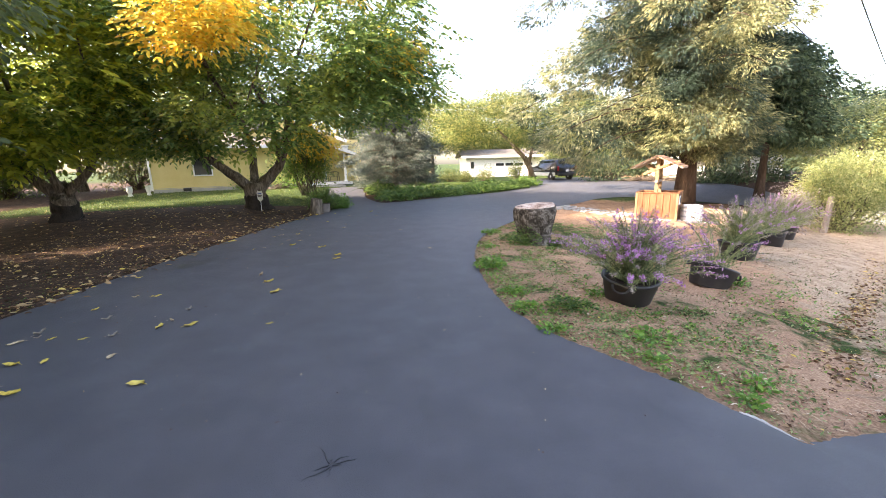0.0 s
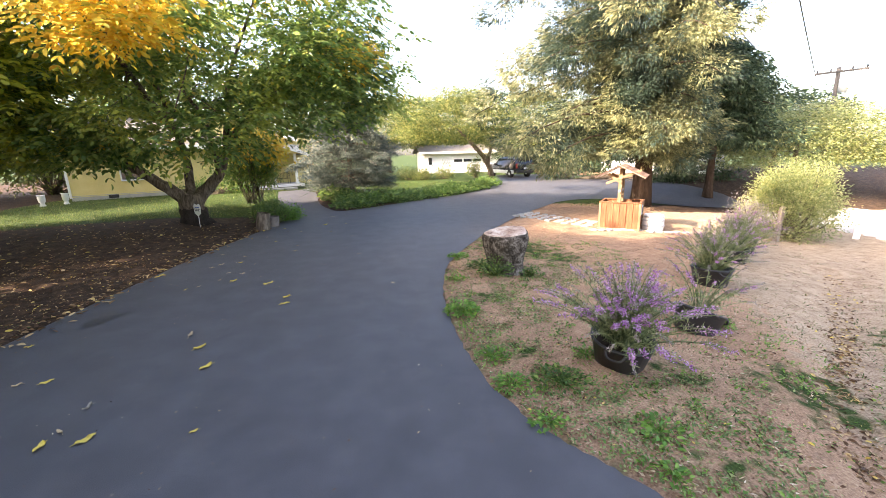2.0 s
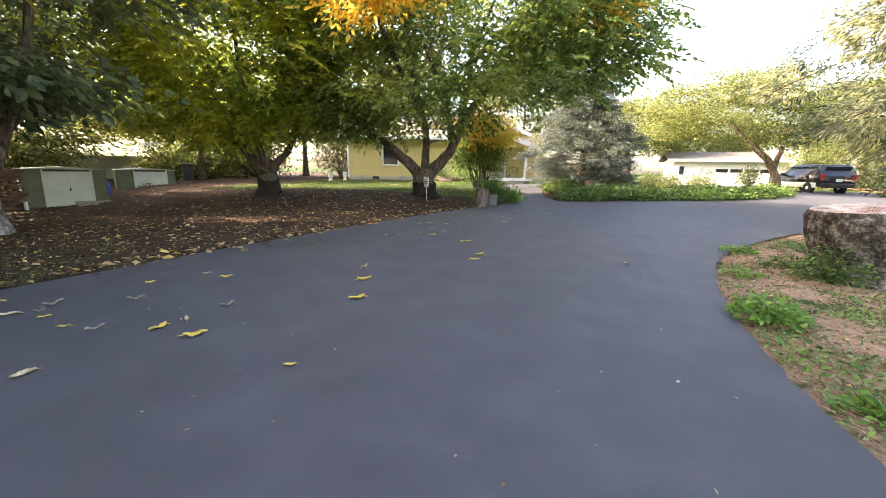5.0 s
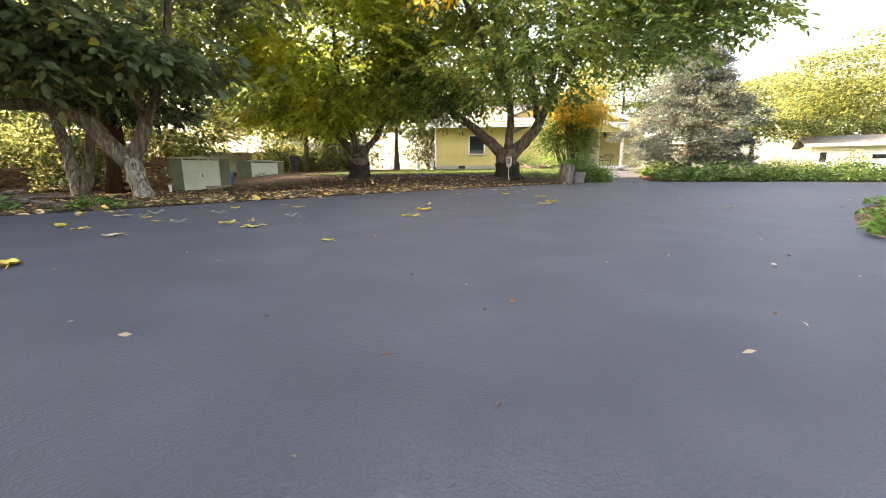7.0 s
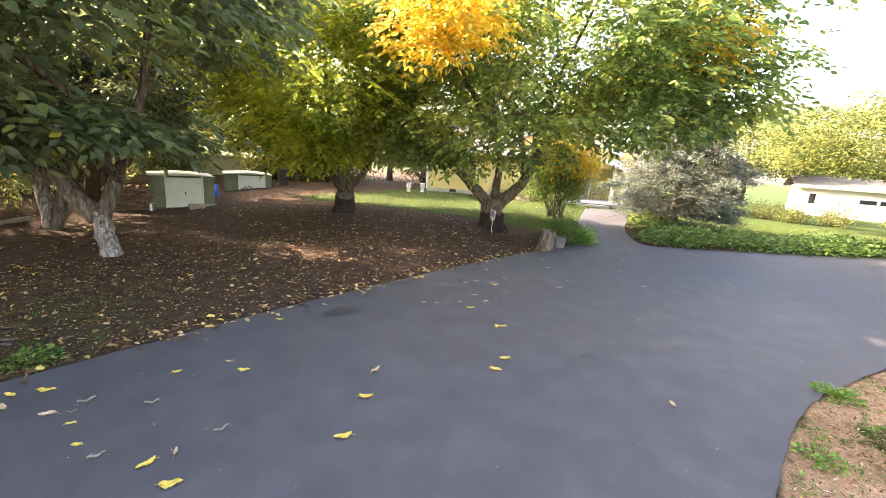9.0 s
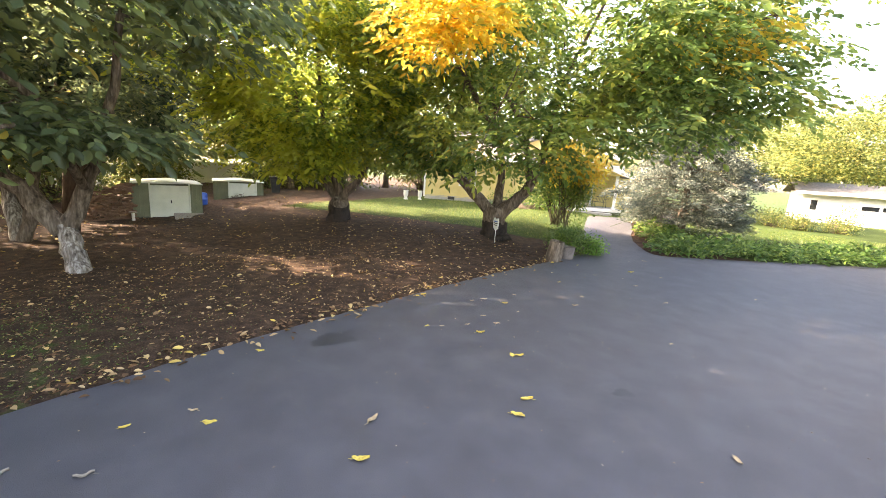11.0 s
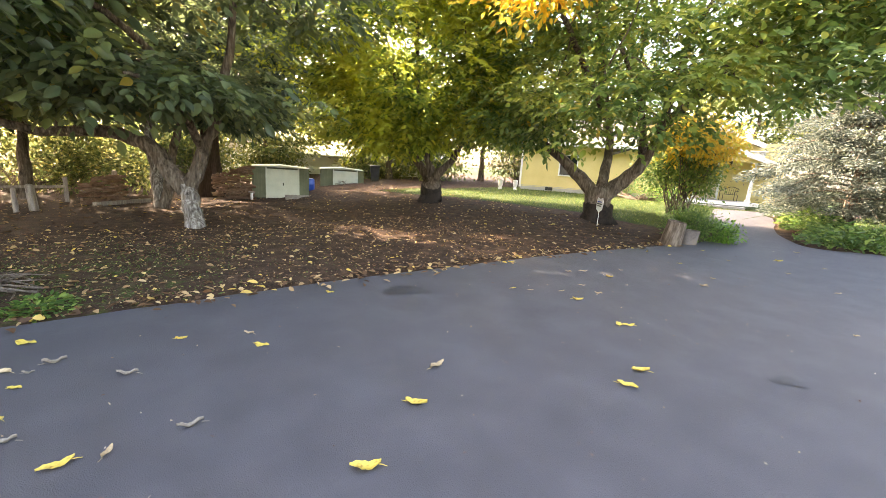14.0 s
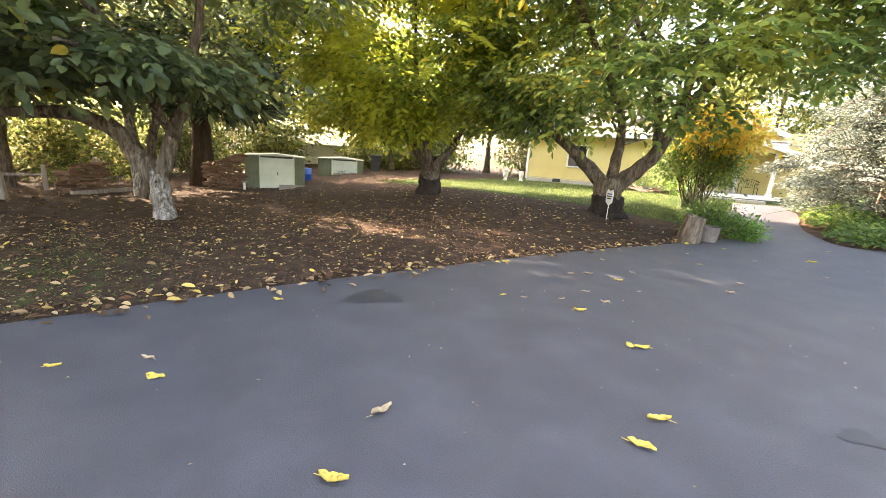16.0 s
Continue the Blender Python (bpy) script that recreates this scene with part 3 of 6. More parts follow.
                P.append(p + way * (along * leaf[0] * 2.6 * s)[:, None] - np.stack([0 * s, 0 * s, along * along * leaf[0] * 0.6 * s], 1))
                D.append(d)
                S.append(s * rng.uniform(0.8, 1.15, len(s)))
            p, way, s = np.concatenate(P), np.concatenate(D), np.concatenate(S)
        leaves("crown", p - o, way, leaf[0] * s, leaf[1] * s, mats[key], tree, rng=rng, full=full)
    return tagged(tree, label, "tree")


COMPOUND = [(0.3, 1.05), (0.3, -1.05), (0.62, 0.85), (0.62, -0.85), (0.9, 0.0)]


def conifer(name, label, foot, height, radius, mat, bark, boughs=150, per=260, spray=(0.3, 0.09), low=1.5, seed=1, trunk_r=0.45, drop=0.35, shape=0.8, lean=(0, 0), tip=0.15, tuft=12, puff=0.22, hang=0.5, bough_r=0.045, flat=0.75, wood=None, sway=(0, 0), fan=0.17, inner=0.15, lobe=0.0):
    """A conifer: a straight trunk and drooping boughs with hanging sprays."""
    rng, rnd = np.random.default_rng(seed), random.Random(seed)
    tree = new(name)
    tree.location = foot
    v, f = tube([(lean[0] * t, lean[1] * t, height * t) for t in np.linspace(0, 1, 10)], [trunk_r * (1.35 if t == 0 else 1) * (1 - 0.92 * t) for t in np.linspace(0, 1, 10)], 14, rough=0.06, rnd=rnd)
    mesh("trunk", v, f, bark, tree, True)
    v, f, P, D = [], [], [], []
    for i in range(boughs):
        t = ((i + 0.5) / boughs) ** 1.15
        z = low + (height - low) * t
        reach = radius * ((1 - t) ** shape * (1 - tip) + tip) * rnd.uniform(0.62, 1.0) * (1 + 0.16 * math.sin(i * 2.4 * 3 + z * 1.3) + 0.1 * math.sin(z * 2.1 + seed)) * (0.75 + 0.25 * min(1, t * 8))
        az = i * 2.39996 + rnd.uniform(-0.4, 0.4)
        d = np.array((math.cos(az), math.sin(az), 0.0))
        reach *= 1 + sway[0] * d[0] + sway[1] * d[1]
        z0 = z + reach * 0.12
        line = [np.array((lean[0] * t, lean[1] * t, z0)) + d * reach * s + (0, 0, reach * (0.25 * s - drop * 1.3 * s * s)) for s in np.linspace(0, 1, 6)]
        tube([tuple(p) for p in line], [bough_r * (1 - 0.85 * s) + 0.006 for s in np.linspace(0, 1, 6)], 5, v, f)
        if lobe:
            for where, aside in ((0.9, 0.0), (0.62, 0.16), (0.4, -0.14), (0.22, 0.1)):
                q = np.array([np.interp(where, np.linspace(0, 1, 6), [p[k] for p in line]) for k in range(3)]) + np.array((-d[1], d[0], 0)) * aside * reach * rnd.choice((-1, 1))
                big = lobe * rnd.uniform(0.65, 1.2) * (0.75 + 0.25 * reach / radius)
                n = int(per * big * big * (1.0 if z < 14 else 0.4))
                u = unit(rng.normal(size=(n, 3)) + d * 0.5)
                bulge = 1 + 0.3 * np.sin(5 * u[:, 0] + i) * np.sin(4 * u[:, 1] + 2 * i) + 0.2 * np.sin(9 * u[:, 2] + i)
                P.append(q + u * (big * bulge * rng.uniform(0.7, 1.05, n))[:, None] * (1, 1, 0.62) - np.stack([0 * bulge, 0 * bulge, 0.25 * big * (1 - u[:, 2] ** 2)], 1))
                D.append(u * (0.7, 0.7, 0.35) + d * 0.3 + rng.normal(size=(n, 3)) * 0.28 + (0, 0, -hang))
            continue
        tufts = max(3, int(tuft * (0.35 + 0.65 * reach / radius)))
        s = rng.uniform(inner, 1.0, tufts) ** 0.7
        side = np.array((-d[1], d[0], 0))
        w = rng.normal(size=(tufts, 1)) * (fan * reach + 0.1) * (1.15 - 0.6 * s[:, None])
        centre = np.stack([np.interp(s, np.linspace(0, 1, 6), [p[k] for p in line]) for k in range(3)], 1) + side * w - np.stack([0 * s, 0 * s, np.abs(w[:, 0]) * 0.35 + rng.uniform(0, 0.15, tufts)], 1)
        k = rng.integers(0, tufts, tufts * per)
        off = rng.normal(size=(len(k), 3)) * puff * (0.8 + 0.5 * rng.uniform(size=tufts))[k][:, None] * (1, 1, flat)
        P.append(centre[k] + off)
        own = d * 0.7 + side * np.sign(w) * 0.45 + rng.normal(size=(tufts, 3)) * (0.45, 0.45, 0.3)
        D.append(own[k] * 0.9 + unit(off) * 0.4 + rng.normal(size=(len(k), 3)) * 0.2 + (0, 0, -hang))
    tagged(mesh("branchwork", v, f, wood or bark, tree, True), kind="stuff")
    P, D = np.concatenate(P), np.concatenate(D)
    s = rng.uniform(0.6, 1.3, len(P))
    leaves("crown", P, D, spray[0] * s, spray[1] * s, mat, tree, rng=rng)
    return tagged(tree, label, "tree")


def bush(name, label, foot, crowns, mat, clumps=60, per=120, leaf=(0.09, 0.04), spread=0.25, seed=1, stems=6, droop=0.2, category="shrub", bark=None):
    """A shrub of several stems with leaf clumps down to the ground."""
    rng, rnd = np.random.default_rng(seed), random.Random(seed)
    o = np.array(foot)
    b = new(name)
    b.location = foot
    cc = clump_centres(rng, crowns, clumps)
    v, f = [], []
    for c in cc[:: max(1, len(cc) // (stems * 4))]:
        s = rng.normal(size=3) * (0.12, 0.12, 0)
        m = (c - o) * 0.5 + rng.normal(size=3) * 0.1
        tube(curve_through([s, m, c - o], 3), [0.025, 0.022, 0.02, 0.018, 0.015, 0.01, 0.006], 5, v, f)
    tagged(mesh("branchwork", v, f, bark or BARK, b, True), kind="stuff")
    idx = rng.integers(0, len(cc), len(cc) * per)
    off = rng.normal(size=(len(idx), 3)) * spread
    p = cc[idx] + off
    way = unit(off) + rng.normal(size=p.shape) * 0.5 + (0, 0, 0.2 - droop)
    ok = p[:, 2] > o[2] + 0.02
    s = rng.uniform(0.6, 1.3, int(ok.sum()))
    leaves("foliage", p[ok] - o, way[ok], leaf[0] * s, leaf[1] * s, mat, b, rng=rng)
    return tagged(b, label, category)


def L3(x, y, z=0.0):
    return tuple(on_land(x, y, z))


broadleaf("walnut_tree", "forked walnut with dark rootstock and a golden bough beside the drive",
    [([(-6.4, 13.5, 0.05), (-6.42, 13.5, 0.5), (-6.45, 13.5, 0.95)], 0.36, 0.3),
     ([(-6.5, 13.5, 0.7), (-7.3, 13.2, 1.5), (-8.3, 12.8, 2.3), (-9.2, 12.3, 3.4)], 0.2, 0.06),
     ([(-6.35, 13.5, 0.7), (-5.7, 13.7, 1.5), (-5.3, 13.9, 2.6), (-5.0, 13.8, 4.5)], 0.22, 0.06),
     ([(-6.45, 13.55, 0.8), (-6.6, 13.9, 2.0), (-6.9, 13.8, 3.6), (-7.2, 13.4, 5.5)], 0.15, 0.05),
     ([(-5.4, 13.9, 2.4), (-4.0, 13.4, 3.6), (-2.3, 12.8, 4.6), (-0.8, 12.4, 4.9)], 0.12, 0.03),
     ([(-6.7, 13.7, 2.8), (-6.55, 12.2, 3.8), (-6.0, 10.6, 4.2), (-5.2, 9.1, 4.4)], 0.1, 0.03),
     ([(-5.0, 13.8, 4.3), (-4.2, 13.4, 5.6), (-3.4, 13.0, 6.8)], 0.06, 0.02),
     ([(-7.1, 13.5, 5.2), (-7.8, 13.0, 6.4), (-8.0, 12.6, 7.2)], 0.05, 0.02),
     ([(-5.6, 13.7, 1.9), (-5.2, 12.4, 3.0), (-5.0, 11.0, 3.6)], 0.1, 0.03)],
    [((-4.6, 13.2, 5.2), (4.3, 3.4, 3.0), 0.6), ((-8.0, 12.8, 5.0), (3.4, 2.8, 2.8), 0.36), ((-5.2, 11.6, 2.6), (3.0, 1.5, 0.9), 0.14), ((-2.3, 13.0, 3.9), (1.9, 2.0, 1.7), 0.2), ((-5.2, 9.3, 4.65), (0.65, 0.6, 0.8), 0.065), ((-8.6, 12.0, 2.5), (2.2, 1.3, 0.8), 0.1)],
    [WALNUT, GOLD], clumps=480, per=19, leaf=(0.145, 0.074), leaflets=COMPOUND, seed=11, hollows=[((-2.6, 9.5, 1.7), (-6.2, 22.0, 2.95), 0.95), ((-5.4, 11.0, 3.5), (-6.2, 13.6, 3.4), 0.75), ((-5.9, 10.5, 2.3), (-6.2, 13.6, 2.1), 0.6)], base_mat=BARK_DARK, base_height=0.45, gold=[((-5.2, 9.3, 4.65), (1.15, 1.05, 1.2)), ((-1.6, 12.4, 4.6), (0.7, 0.7, 0.5)), ((-3.0, 11.5, 6.0), (0.8, 0.8, 0.6))], floor=1.6)
broadleaf("walnut_tree", "low-forked walnut with dark rootstock standing on bare earth",
    [([(-11.1, 11.5, 0.0), (-11.1, 11.5, 0.6), (-11.15, 11.5, 1.0)], 0.32, 0.26),
     ([(-11.2, 11.5, 0.8), (-12.0, 11.3, 1.6), (-12.8, 11.2, 2.8), (-13.2, 11.2, 4.2)], 0.17, 0.05),
     ([(-11.05, 11.5, 0.8), (-10.4, 11.8, 1.6), (-10.0, 12.2, 3.0)], 0.15, 0.05),
     ([(-11.1, 11.5, 0.9), (-11.4, 11.2, 2.4), (-11.4, 10.9, 4.5), (-11.0, 10.6, 6.2)], 0.12, 0.03),
     ([(-10.2, 12.0, 2.4), (-9.6, 11.4, 3.6), (-9.2, 10.8, 5.0)], 0.07, 0.02)],
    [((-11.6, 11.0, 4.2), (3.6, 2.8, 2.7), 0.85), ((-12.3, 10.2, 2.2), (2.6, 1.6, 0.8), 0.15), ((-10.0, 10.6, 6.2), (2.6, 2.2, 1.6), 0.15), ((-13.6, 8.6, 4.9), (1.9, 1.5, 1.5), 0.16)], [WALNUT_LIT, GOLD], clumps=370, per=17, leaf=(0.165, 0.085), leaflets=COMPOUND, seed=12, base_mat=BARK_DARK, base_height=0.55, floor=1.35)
broadleaf("walnut_tree", "leaning walnut with a limed trunk and low boughs",
    [([(-9.35, 4.8, -0.25), (-9.55, 4.75, 0.2), (-9.8, 4.7, 0.62)], 0.17, 0.15),
     ([(-9.75, 4.7, 0.5), (-10.1, 4.2, 1.25), (-10.2, 3.5, 1.5), (-10.1, 2.8, 1.4), (-9.8, 1.8, 1.7)], 0.18, 0.05),
     ([(-9.75, 4.75, 0.5), (-9.5, 5.0, 1.3), (-9.2, 5.3, 2.3), (-8.8, 5.5, 4.0)], 0.16, 0.05),
     ([(-9.55, 5.0, 1.2), (-8.6, 4.6, 1.9), (-7.8, 4.2, 2.15), (-7.0, 3.9, 2.1)], 0.08, 0.02),
     ([(-9.3, 5.1, 1.9), (-9.0, 4.0, 3.0), (-8.4, 2.6, 3.6)], 0.09, 0.03)],
    [((-8.9, 4.4, 4.7), (3.4, 3.4, 1.9), 0.75), ((-9.2, 3.6, 6.2), (3.2, 3.4, 1.5), 0.6), ((-8.3, 4.4, 2.25), (0.6, 1.3, 0.28), 0.13), ((-9.3, 2.6, 2.1), (1.0, 1.4, 0.35), 0.13), ((-7.6, 2.0, 2.75), (1.6, 1.4, 0.45), 0.12)],
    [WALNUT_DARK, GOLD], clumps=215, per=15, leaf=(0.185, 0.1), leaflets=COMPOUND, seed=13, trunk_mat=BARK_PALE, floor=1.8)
broadleaf("walnut_tree", "double-trunked limed walnut beside a firewood stack",
    [([(-13.4, 4.45, -0.5), (-13.5, 4.5, 0.0), (-13.9, 4.4, 1.0), (-14.3, 4.3, 2.4)], 0.2, 0.1),
     ([(-13.4, 4.5, -0.45), (-13.1, 4.7, 0.6), (-12.8, 4.9, 1.8)], 0.15, 0.08)],
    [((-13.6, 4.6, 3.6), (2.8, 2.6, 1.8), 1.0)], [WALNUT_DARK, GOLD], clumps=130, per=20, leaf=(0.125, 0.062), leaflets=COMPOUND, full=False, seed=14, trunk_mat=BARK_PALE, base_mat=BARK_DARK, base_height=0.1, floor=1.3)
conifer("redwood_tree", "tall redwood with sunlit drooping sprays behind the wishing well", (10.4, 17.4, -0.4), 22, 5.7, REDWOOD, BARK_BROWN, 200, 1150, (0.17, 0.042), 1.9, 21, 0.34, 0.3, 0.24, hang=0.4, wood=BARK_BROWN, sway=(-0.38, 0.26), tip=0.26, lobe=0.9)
conifer("conifer_tree", "dark spreading conifer beside the redwood", (15.2, 19.4, -0.6), 7.2, 3.0, CEDAR, BARK_BROWN, 60, 700, (0.2, 0.07), 2.7, 22, 0.2, 0.25, 0.55, lobe=0.75)
conifer("spruce_tree", "blue-grey spruce with drooping boughs beside the porch path", (-2.6, 21.0, 0.1), 4.8, 3.3, SPRUCE, BARK, 70, 85, (0.1, 0.036), 0.5, 23, 0.17, 0.3, 0.7, tuft=24, puff=0.15, hang=0.1, bough_r=0.022, flat=0.35)
conifer("conifer_tree", "tall dark conifer with a thick brown trunk by the firewood", (-18.2, 6.35, -0.5), 13, 4.4, CEDAR, BARK_BROWN, 110, 40, (0.3, 0.11), 2.6, 24, 0.36, 0.25, 0.45)
# Conifers added beyond the view's left edge to block sun from drive and yard.
for k, (x, y, h, r) in enumerate([(-17.6, -1.6, 13, 4.6), (-15.0, -8.0, 15, 4.6), (-9.5, -12.0, 12, 4.5)]):
    conifer("conifer_tree", "tall dark conifer added to shade the drive", (x, y, -0.4), h, r, CEDAR, BARK_RED, 120, 24, (0.34, 0.15), 2.2, 30 + k, 0.4, 0.25, 0.45)
broadleaf("garden_tree", "yellow-green deciduous tree beside the garage", [([(6.4, 29.5, 0.0), (6.0, 29.5, 1.4), (4.8, 29.5, 2.8), (3.6, 29.5, 4.0)], 0.25, 0.08), ([(6.1, 29.5, 1.3), (6.4, 29.6, 2.8), (6.6, 29.6, 4.5)], 0.16, 0.05)],
    [((4.0, 29.5, 4.1), (4.4, 3.2, 2.4), 1.0)], [YELLOWGREEN, GOLD], clumps=230, per=150, leaf=(0.14, 0.08), spread=0.46, seed=15, floor=1.6, full=False)


def far_tree(x, y, h, r, mat, seed, label, low=1.2, per=90, leaf=(0.24, 0.14)):
    z = float(land(x, y))
    return broadleaf("background_tree", label, [([(x, y, z - 0.1), (x + 0.1, y, z + h * 0.2), (x - 0.1, y + 0.1, z + h * 0.45), (x, y, z + h * 0.75)], 0.05 * r + 0.06, 0.05)],
        [((x, y, z + h * 0.58), (r, r, h * 0.42), 1.0)], [mat, GOLD], clumps=int(12 * r * r), per=per, leaf=leaf, spread=0.17 * r, seed=seed, floor=low, full=False)


for k, (x, y, h, r) in enumerate([(-21.5, 16.0, 7.5, 3.4), (-25.0, 10.0, 6.0, 3.2), (-20.5, 22.5, 7.5, 3.2), (-26.0, 3.5, 5.0, 3.0), (-15.5, 27.5, 8.5, 3.6), (-30.0, 18.0, 8.0, 4.0)]):
    far_tree(x, y, h, r, YELLOWGREEN if k % 3 else WALNUT, 50 + k, "sunny yellow-green tree behind the yard", 0.8 if k in (0, 2) else 1.2)
for k, (x, y, h, r) in enumerate([(-8.5, 33.0, 8.5, 3.6), (-1.5, 46.0, 8.0, 4.5), (6.0, 53.0, 9.0, 5.0), (16, 47.0, 9.0, 5.0), (22.0, 38.0, 8.0, 4.5)]):
    far_tree(x, y, h, r, YELLOWGREEN, 60 + k, "pale green tree in the distance")
far_tree(20.0, 19.5, 4.6, 3.6, BRIGHT, 71, "light green tree beside the street", 0.9, 150, (0.14, 0.066))
far_tree(25.5, 14.0, 5.0, 4.2, BRIGHT, 72, "light green tree across the street", 0.8, 130, (0.17, 0.08))
far_tree(29.0, 30.0, 6.0, 4.2, CEDAR, 73, "dark tree across the street", 0.5)
far_tree(20.0, 27.0, 5.4, 3.2, CEDAR, 74, "dark tree beyond the conifers", 0.8)
far_tree(-16.9, 1.6, 5.6, 2.5, WALNUT_DARK, 77, "shady walnut at the yard's end", 1.75, 120, (0.17, 0.09))
# Walnuts added out of view, tall and dense, to shade the drive and verge.
for k, (x, y) in enumerate([(-7.9, -1.7), (-8.6, -6.6), (-13.5, 0.2), (-12.9, -4.2)]):
    far_tree(x, y, 14.5 if k < 2 else 8.0, 4.5 if k < 2 else 3.0, WALNUT, 80 + k, "walnut added out of view to shade the drive", 1.9, 170, (0.36, 0.22))


# ---- the yellow house ----
def rest(name, x, y, z=None, yaw=0.0, label="", category="", group="", tilt=(0, 0)):
    """An empty at a thing's base, on the land."""
    e = new(name)
    e.matrix_world = pose(x, y, float(land(x, y)) if z is None else z, tilt[0], tilt[1], yaw)
    return tagged(e, label, category, group)


def boards(name, parent, x0, x1, z0, z1, y, mat, step=0.145, lap=0.022, gaps=()):
    """Lap siding on a wall along x: each board leans out at its foot and stops at the openings."""
    z, k = z0, 0
    while z < z1 - 0.02:
        h = min(step, z1 - z)
        spans = [(x0, x1)]
        for g0, g1, gz0, gz1 in gaps:
            if z + h > gz0 and z < gz1:
                spans = [q for a, b in spans for q in ((a, min(b, g0)), (max(a, g1), b)) if q[1] - q[0] > 0.02]
        for a, b in spans:
            v = [(a, y, z), (b, y, z), (b, y - lap - 0.012, z), (a, y - lap - 0.012, z), (a, y, z + h), (b, y, z + h), (b, y - 0.012, z + h), (a, y - 0.012, z + h)]
            mesh(name, v, [(3, 2, 6, 7), (0, 3, 7, 4), (1, 5, 6, 2), (0, 1, 2, 3), (4, 7, 6, 5), (0, 4, 5, 1)], mat, parent)
        z += step


def slab(pts, thick, mat, name, parent, label=""):
    """A roof plane or panel from four corners, with thickness downwards."""
    n = len(pts)
    v = [Vector(p) for p in pts]
    nor = (v[1] - v[0]).cross(v[2] - v[0]).normalized()
    if nor.z < 0:
        nor = -nor
    vv = [tuple(p) for p in v] + [tuple(p - nor * thick) for p in v]
    f = [tuple(range(n)), tuple(reversed(range(n, 2 * n)))] + [(i, i + n, (i + 1) % n + n, (i + 1) % n) for i in range(n)]
    return tagged(mesh(name, vv, f, mat, parent), label)


def yellow_house():
    h = new("house")
    h.matrix_world = pose(-14.1, 19.2, 0.0, 0, 0, 31.5)
    tagged(h, "cream-yellow lap-sided house with a white-trimmed front porch", "house")
    wall = part("wall", box((6.6, 0.2, 2.5), (3.3, 0.12, 1.6), bevel=0), YELLOW_PAINT, h)
    boards("siding_board", wall, 0.0, 6.6, 0.55, 2.75, 0.02, YELLOW_PAINT, gaps=[(1.75, 2.6, 1.15, 2.15)])
    part("foundation", box((6.6, 0.22, 0.5), (3.3, 0.1, 0.35), bevel=0), CONCRETE, h)
    for x in (1.4, 4.1):
        part("crawl_vent", box((0.35, 0.03, 0.15), (x, -0.02, 0.5)), DARK_METAL, h)
    part("corner_board", box((0.09, 0.05, 2.3), (-0.02, -0.01, 1.65)), WHITE, h)
    part("side_wall", box((0.2, 7.0, 2.5), (0.1, 3.7, 1.6), bevel=0), YELLOW_PAINT, h)
    w = new("window")
    w.parent = h
    w.location = (2.18, 0.0, 1.65)
    part("window_frame", box((0.06, 0.06, 1.0), (0.4, -0.02, 0), bm=box((0.06, 0.06, 1.0), (-0.4, -0.02, 0), bm=box((0.86, 0.06, 0.06), (0, -0.02, 0.48), bm=box((0.86, 0.08, 0.06), (0, -0.03, -0.48))))), WHITE, w)
    part("pane", box((0.76, 0.02, 0.92), (0, 0.01, 0), bevel=0), DARK_GLASS, w)
    # porch recess
    part("porch_floor", box((3.5, 1.6, 0.16), (8.1, 0.62, 0.5), bevel=0.01), CONCRETE, h)
    part("porch_edge", box((3.5, 0.06, 0.14), (8.1, -0.22, 0.5)), WHITE, h, "white painted porch edge")
    part("porch_step", box((2.4, 0.45, 0.16), (8.1, -0.45, 0.32), bevel=0.01), CONCRETE, h)
    back = part("porch_wall", box((4.4, 0.2, 2.6), (8.8, 1.45, 1.8), bevel=0), YELLOW_PAINT, h)
    boards("siding_board", back, 6.65, 11.0, 0.6, 2.95, 1.34, YELLOW_PAINT, gaps=[(7.7, 8.75, 0.5, 2.62)])
    part("porch_side_wall", box((0.14, 1.5, 2.4), (6.6, 0.6, 1.7), bevel=0), YELLOW_PAINT, h)
    door = part("door", box((0.86, 0.06, 1.98), (8.22, 1.33, 1.58)), DOOR_PAINT, h, "beige panelled front door behind a screen")
    for i in range(4):
        for j in range(2):
            part("door_panel", box((0.32, 0.03, 0.38), (8.02 + 0.4 * j, 1.295, 0.86 + 0.48 * i)), DOOR_PAINT, door)
    for z in np.linspace(0.65, 2.5, 12):
        part("screen_bar", box((0.8, 0.012, 0.014), (8.22, 1.27, float(z)), bevel=0), WHITE, door)
    part("door_knob", lathe([(0, 0.05), (0.03, 0.045), (0.035, 0.02), (0.015, 0.0)], 12, shift=(8.56, 1.25, 1.55)), DARK_METAL, door)
    part("door_frame", box((0.09, 0.1, 2.1), (7.74, 1.31, 1.6), bm=box((0.09, 0.1, 2.1), (8.7, 1.31, 1.6), bm=box((1.05, 0.1, 0.1), (8.22, 1.31, 2.66)))), WHITE, h)
    for x in (9.5, 6.72):
        p = part("porch_post", box((0.12, 0.12, 1.95), (x, -0.05, 1.52)), WHITE, h)
        part("post_base", box((0.18, 0.18, 0.1), (x, -0.05, 0.62)), WHITE, p)
    part("porch_beam", box((3.3, 0.14, 0.2), (8.1, -0.05, 2.52)), WHITE, h)
    part("porch_ceiling", box((3.4, 1.6, 0.04), (8.1, 0.6, 2.66), bevel=0), WHITE, h)
    # roofs: the main roof over the wing, and the gable over the porch
    slab([(-0.5, -0.45, 2.65), (6.9, -0.45, 2.65), (6.9, 4.0, 4.2), (-0.5, 4.0, 4.2)], 0.12, SHINGLE, "roof", h)
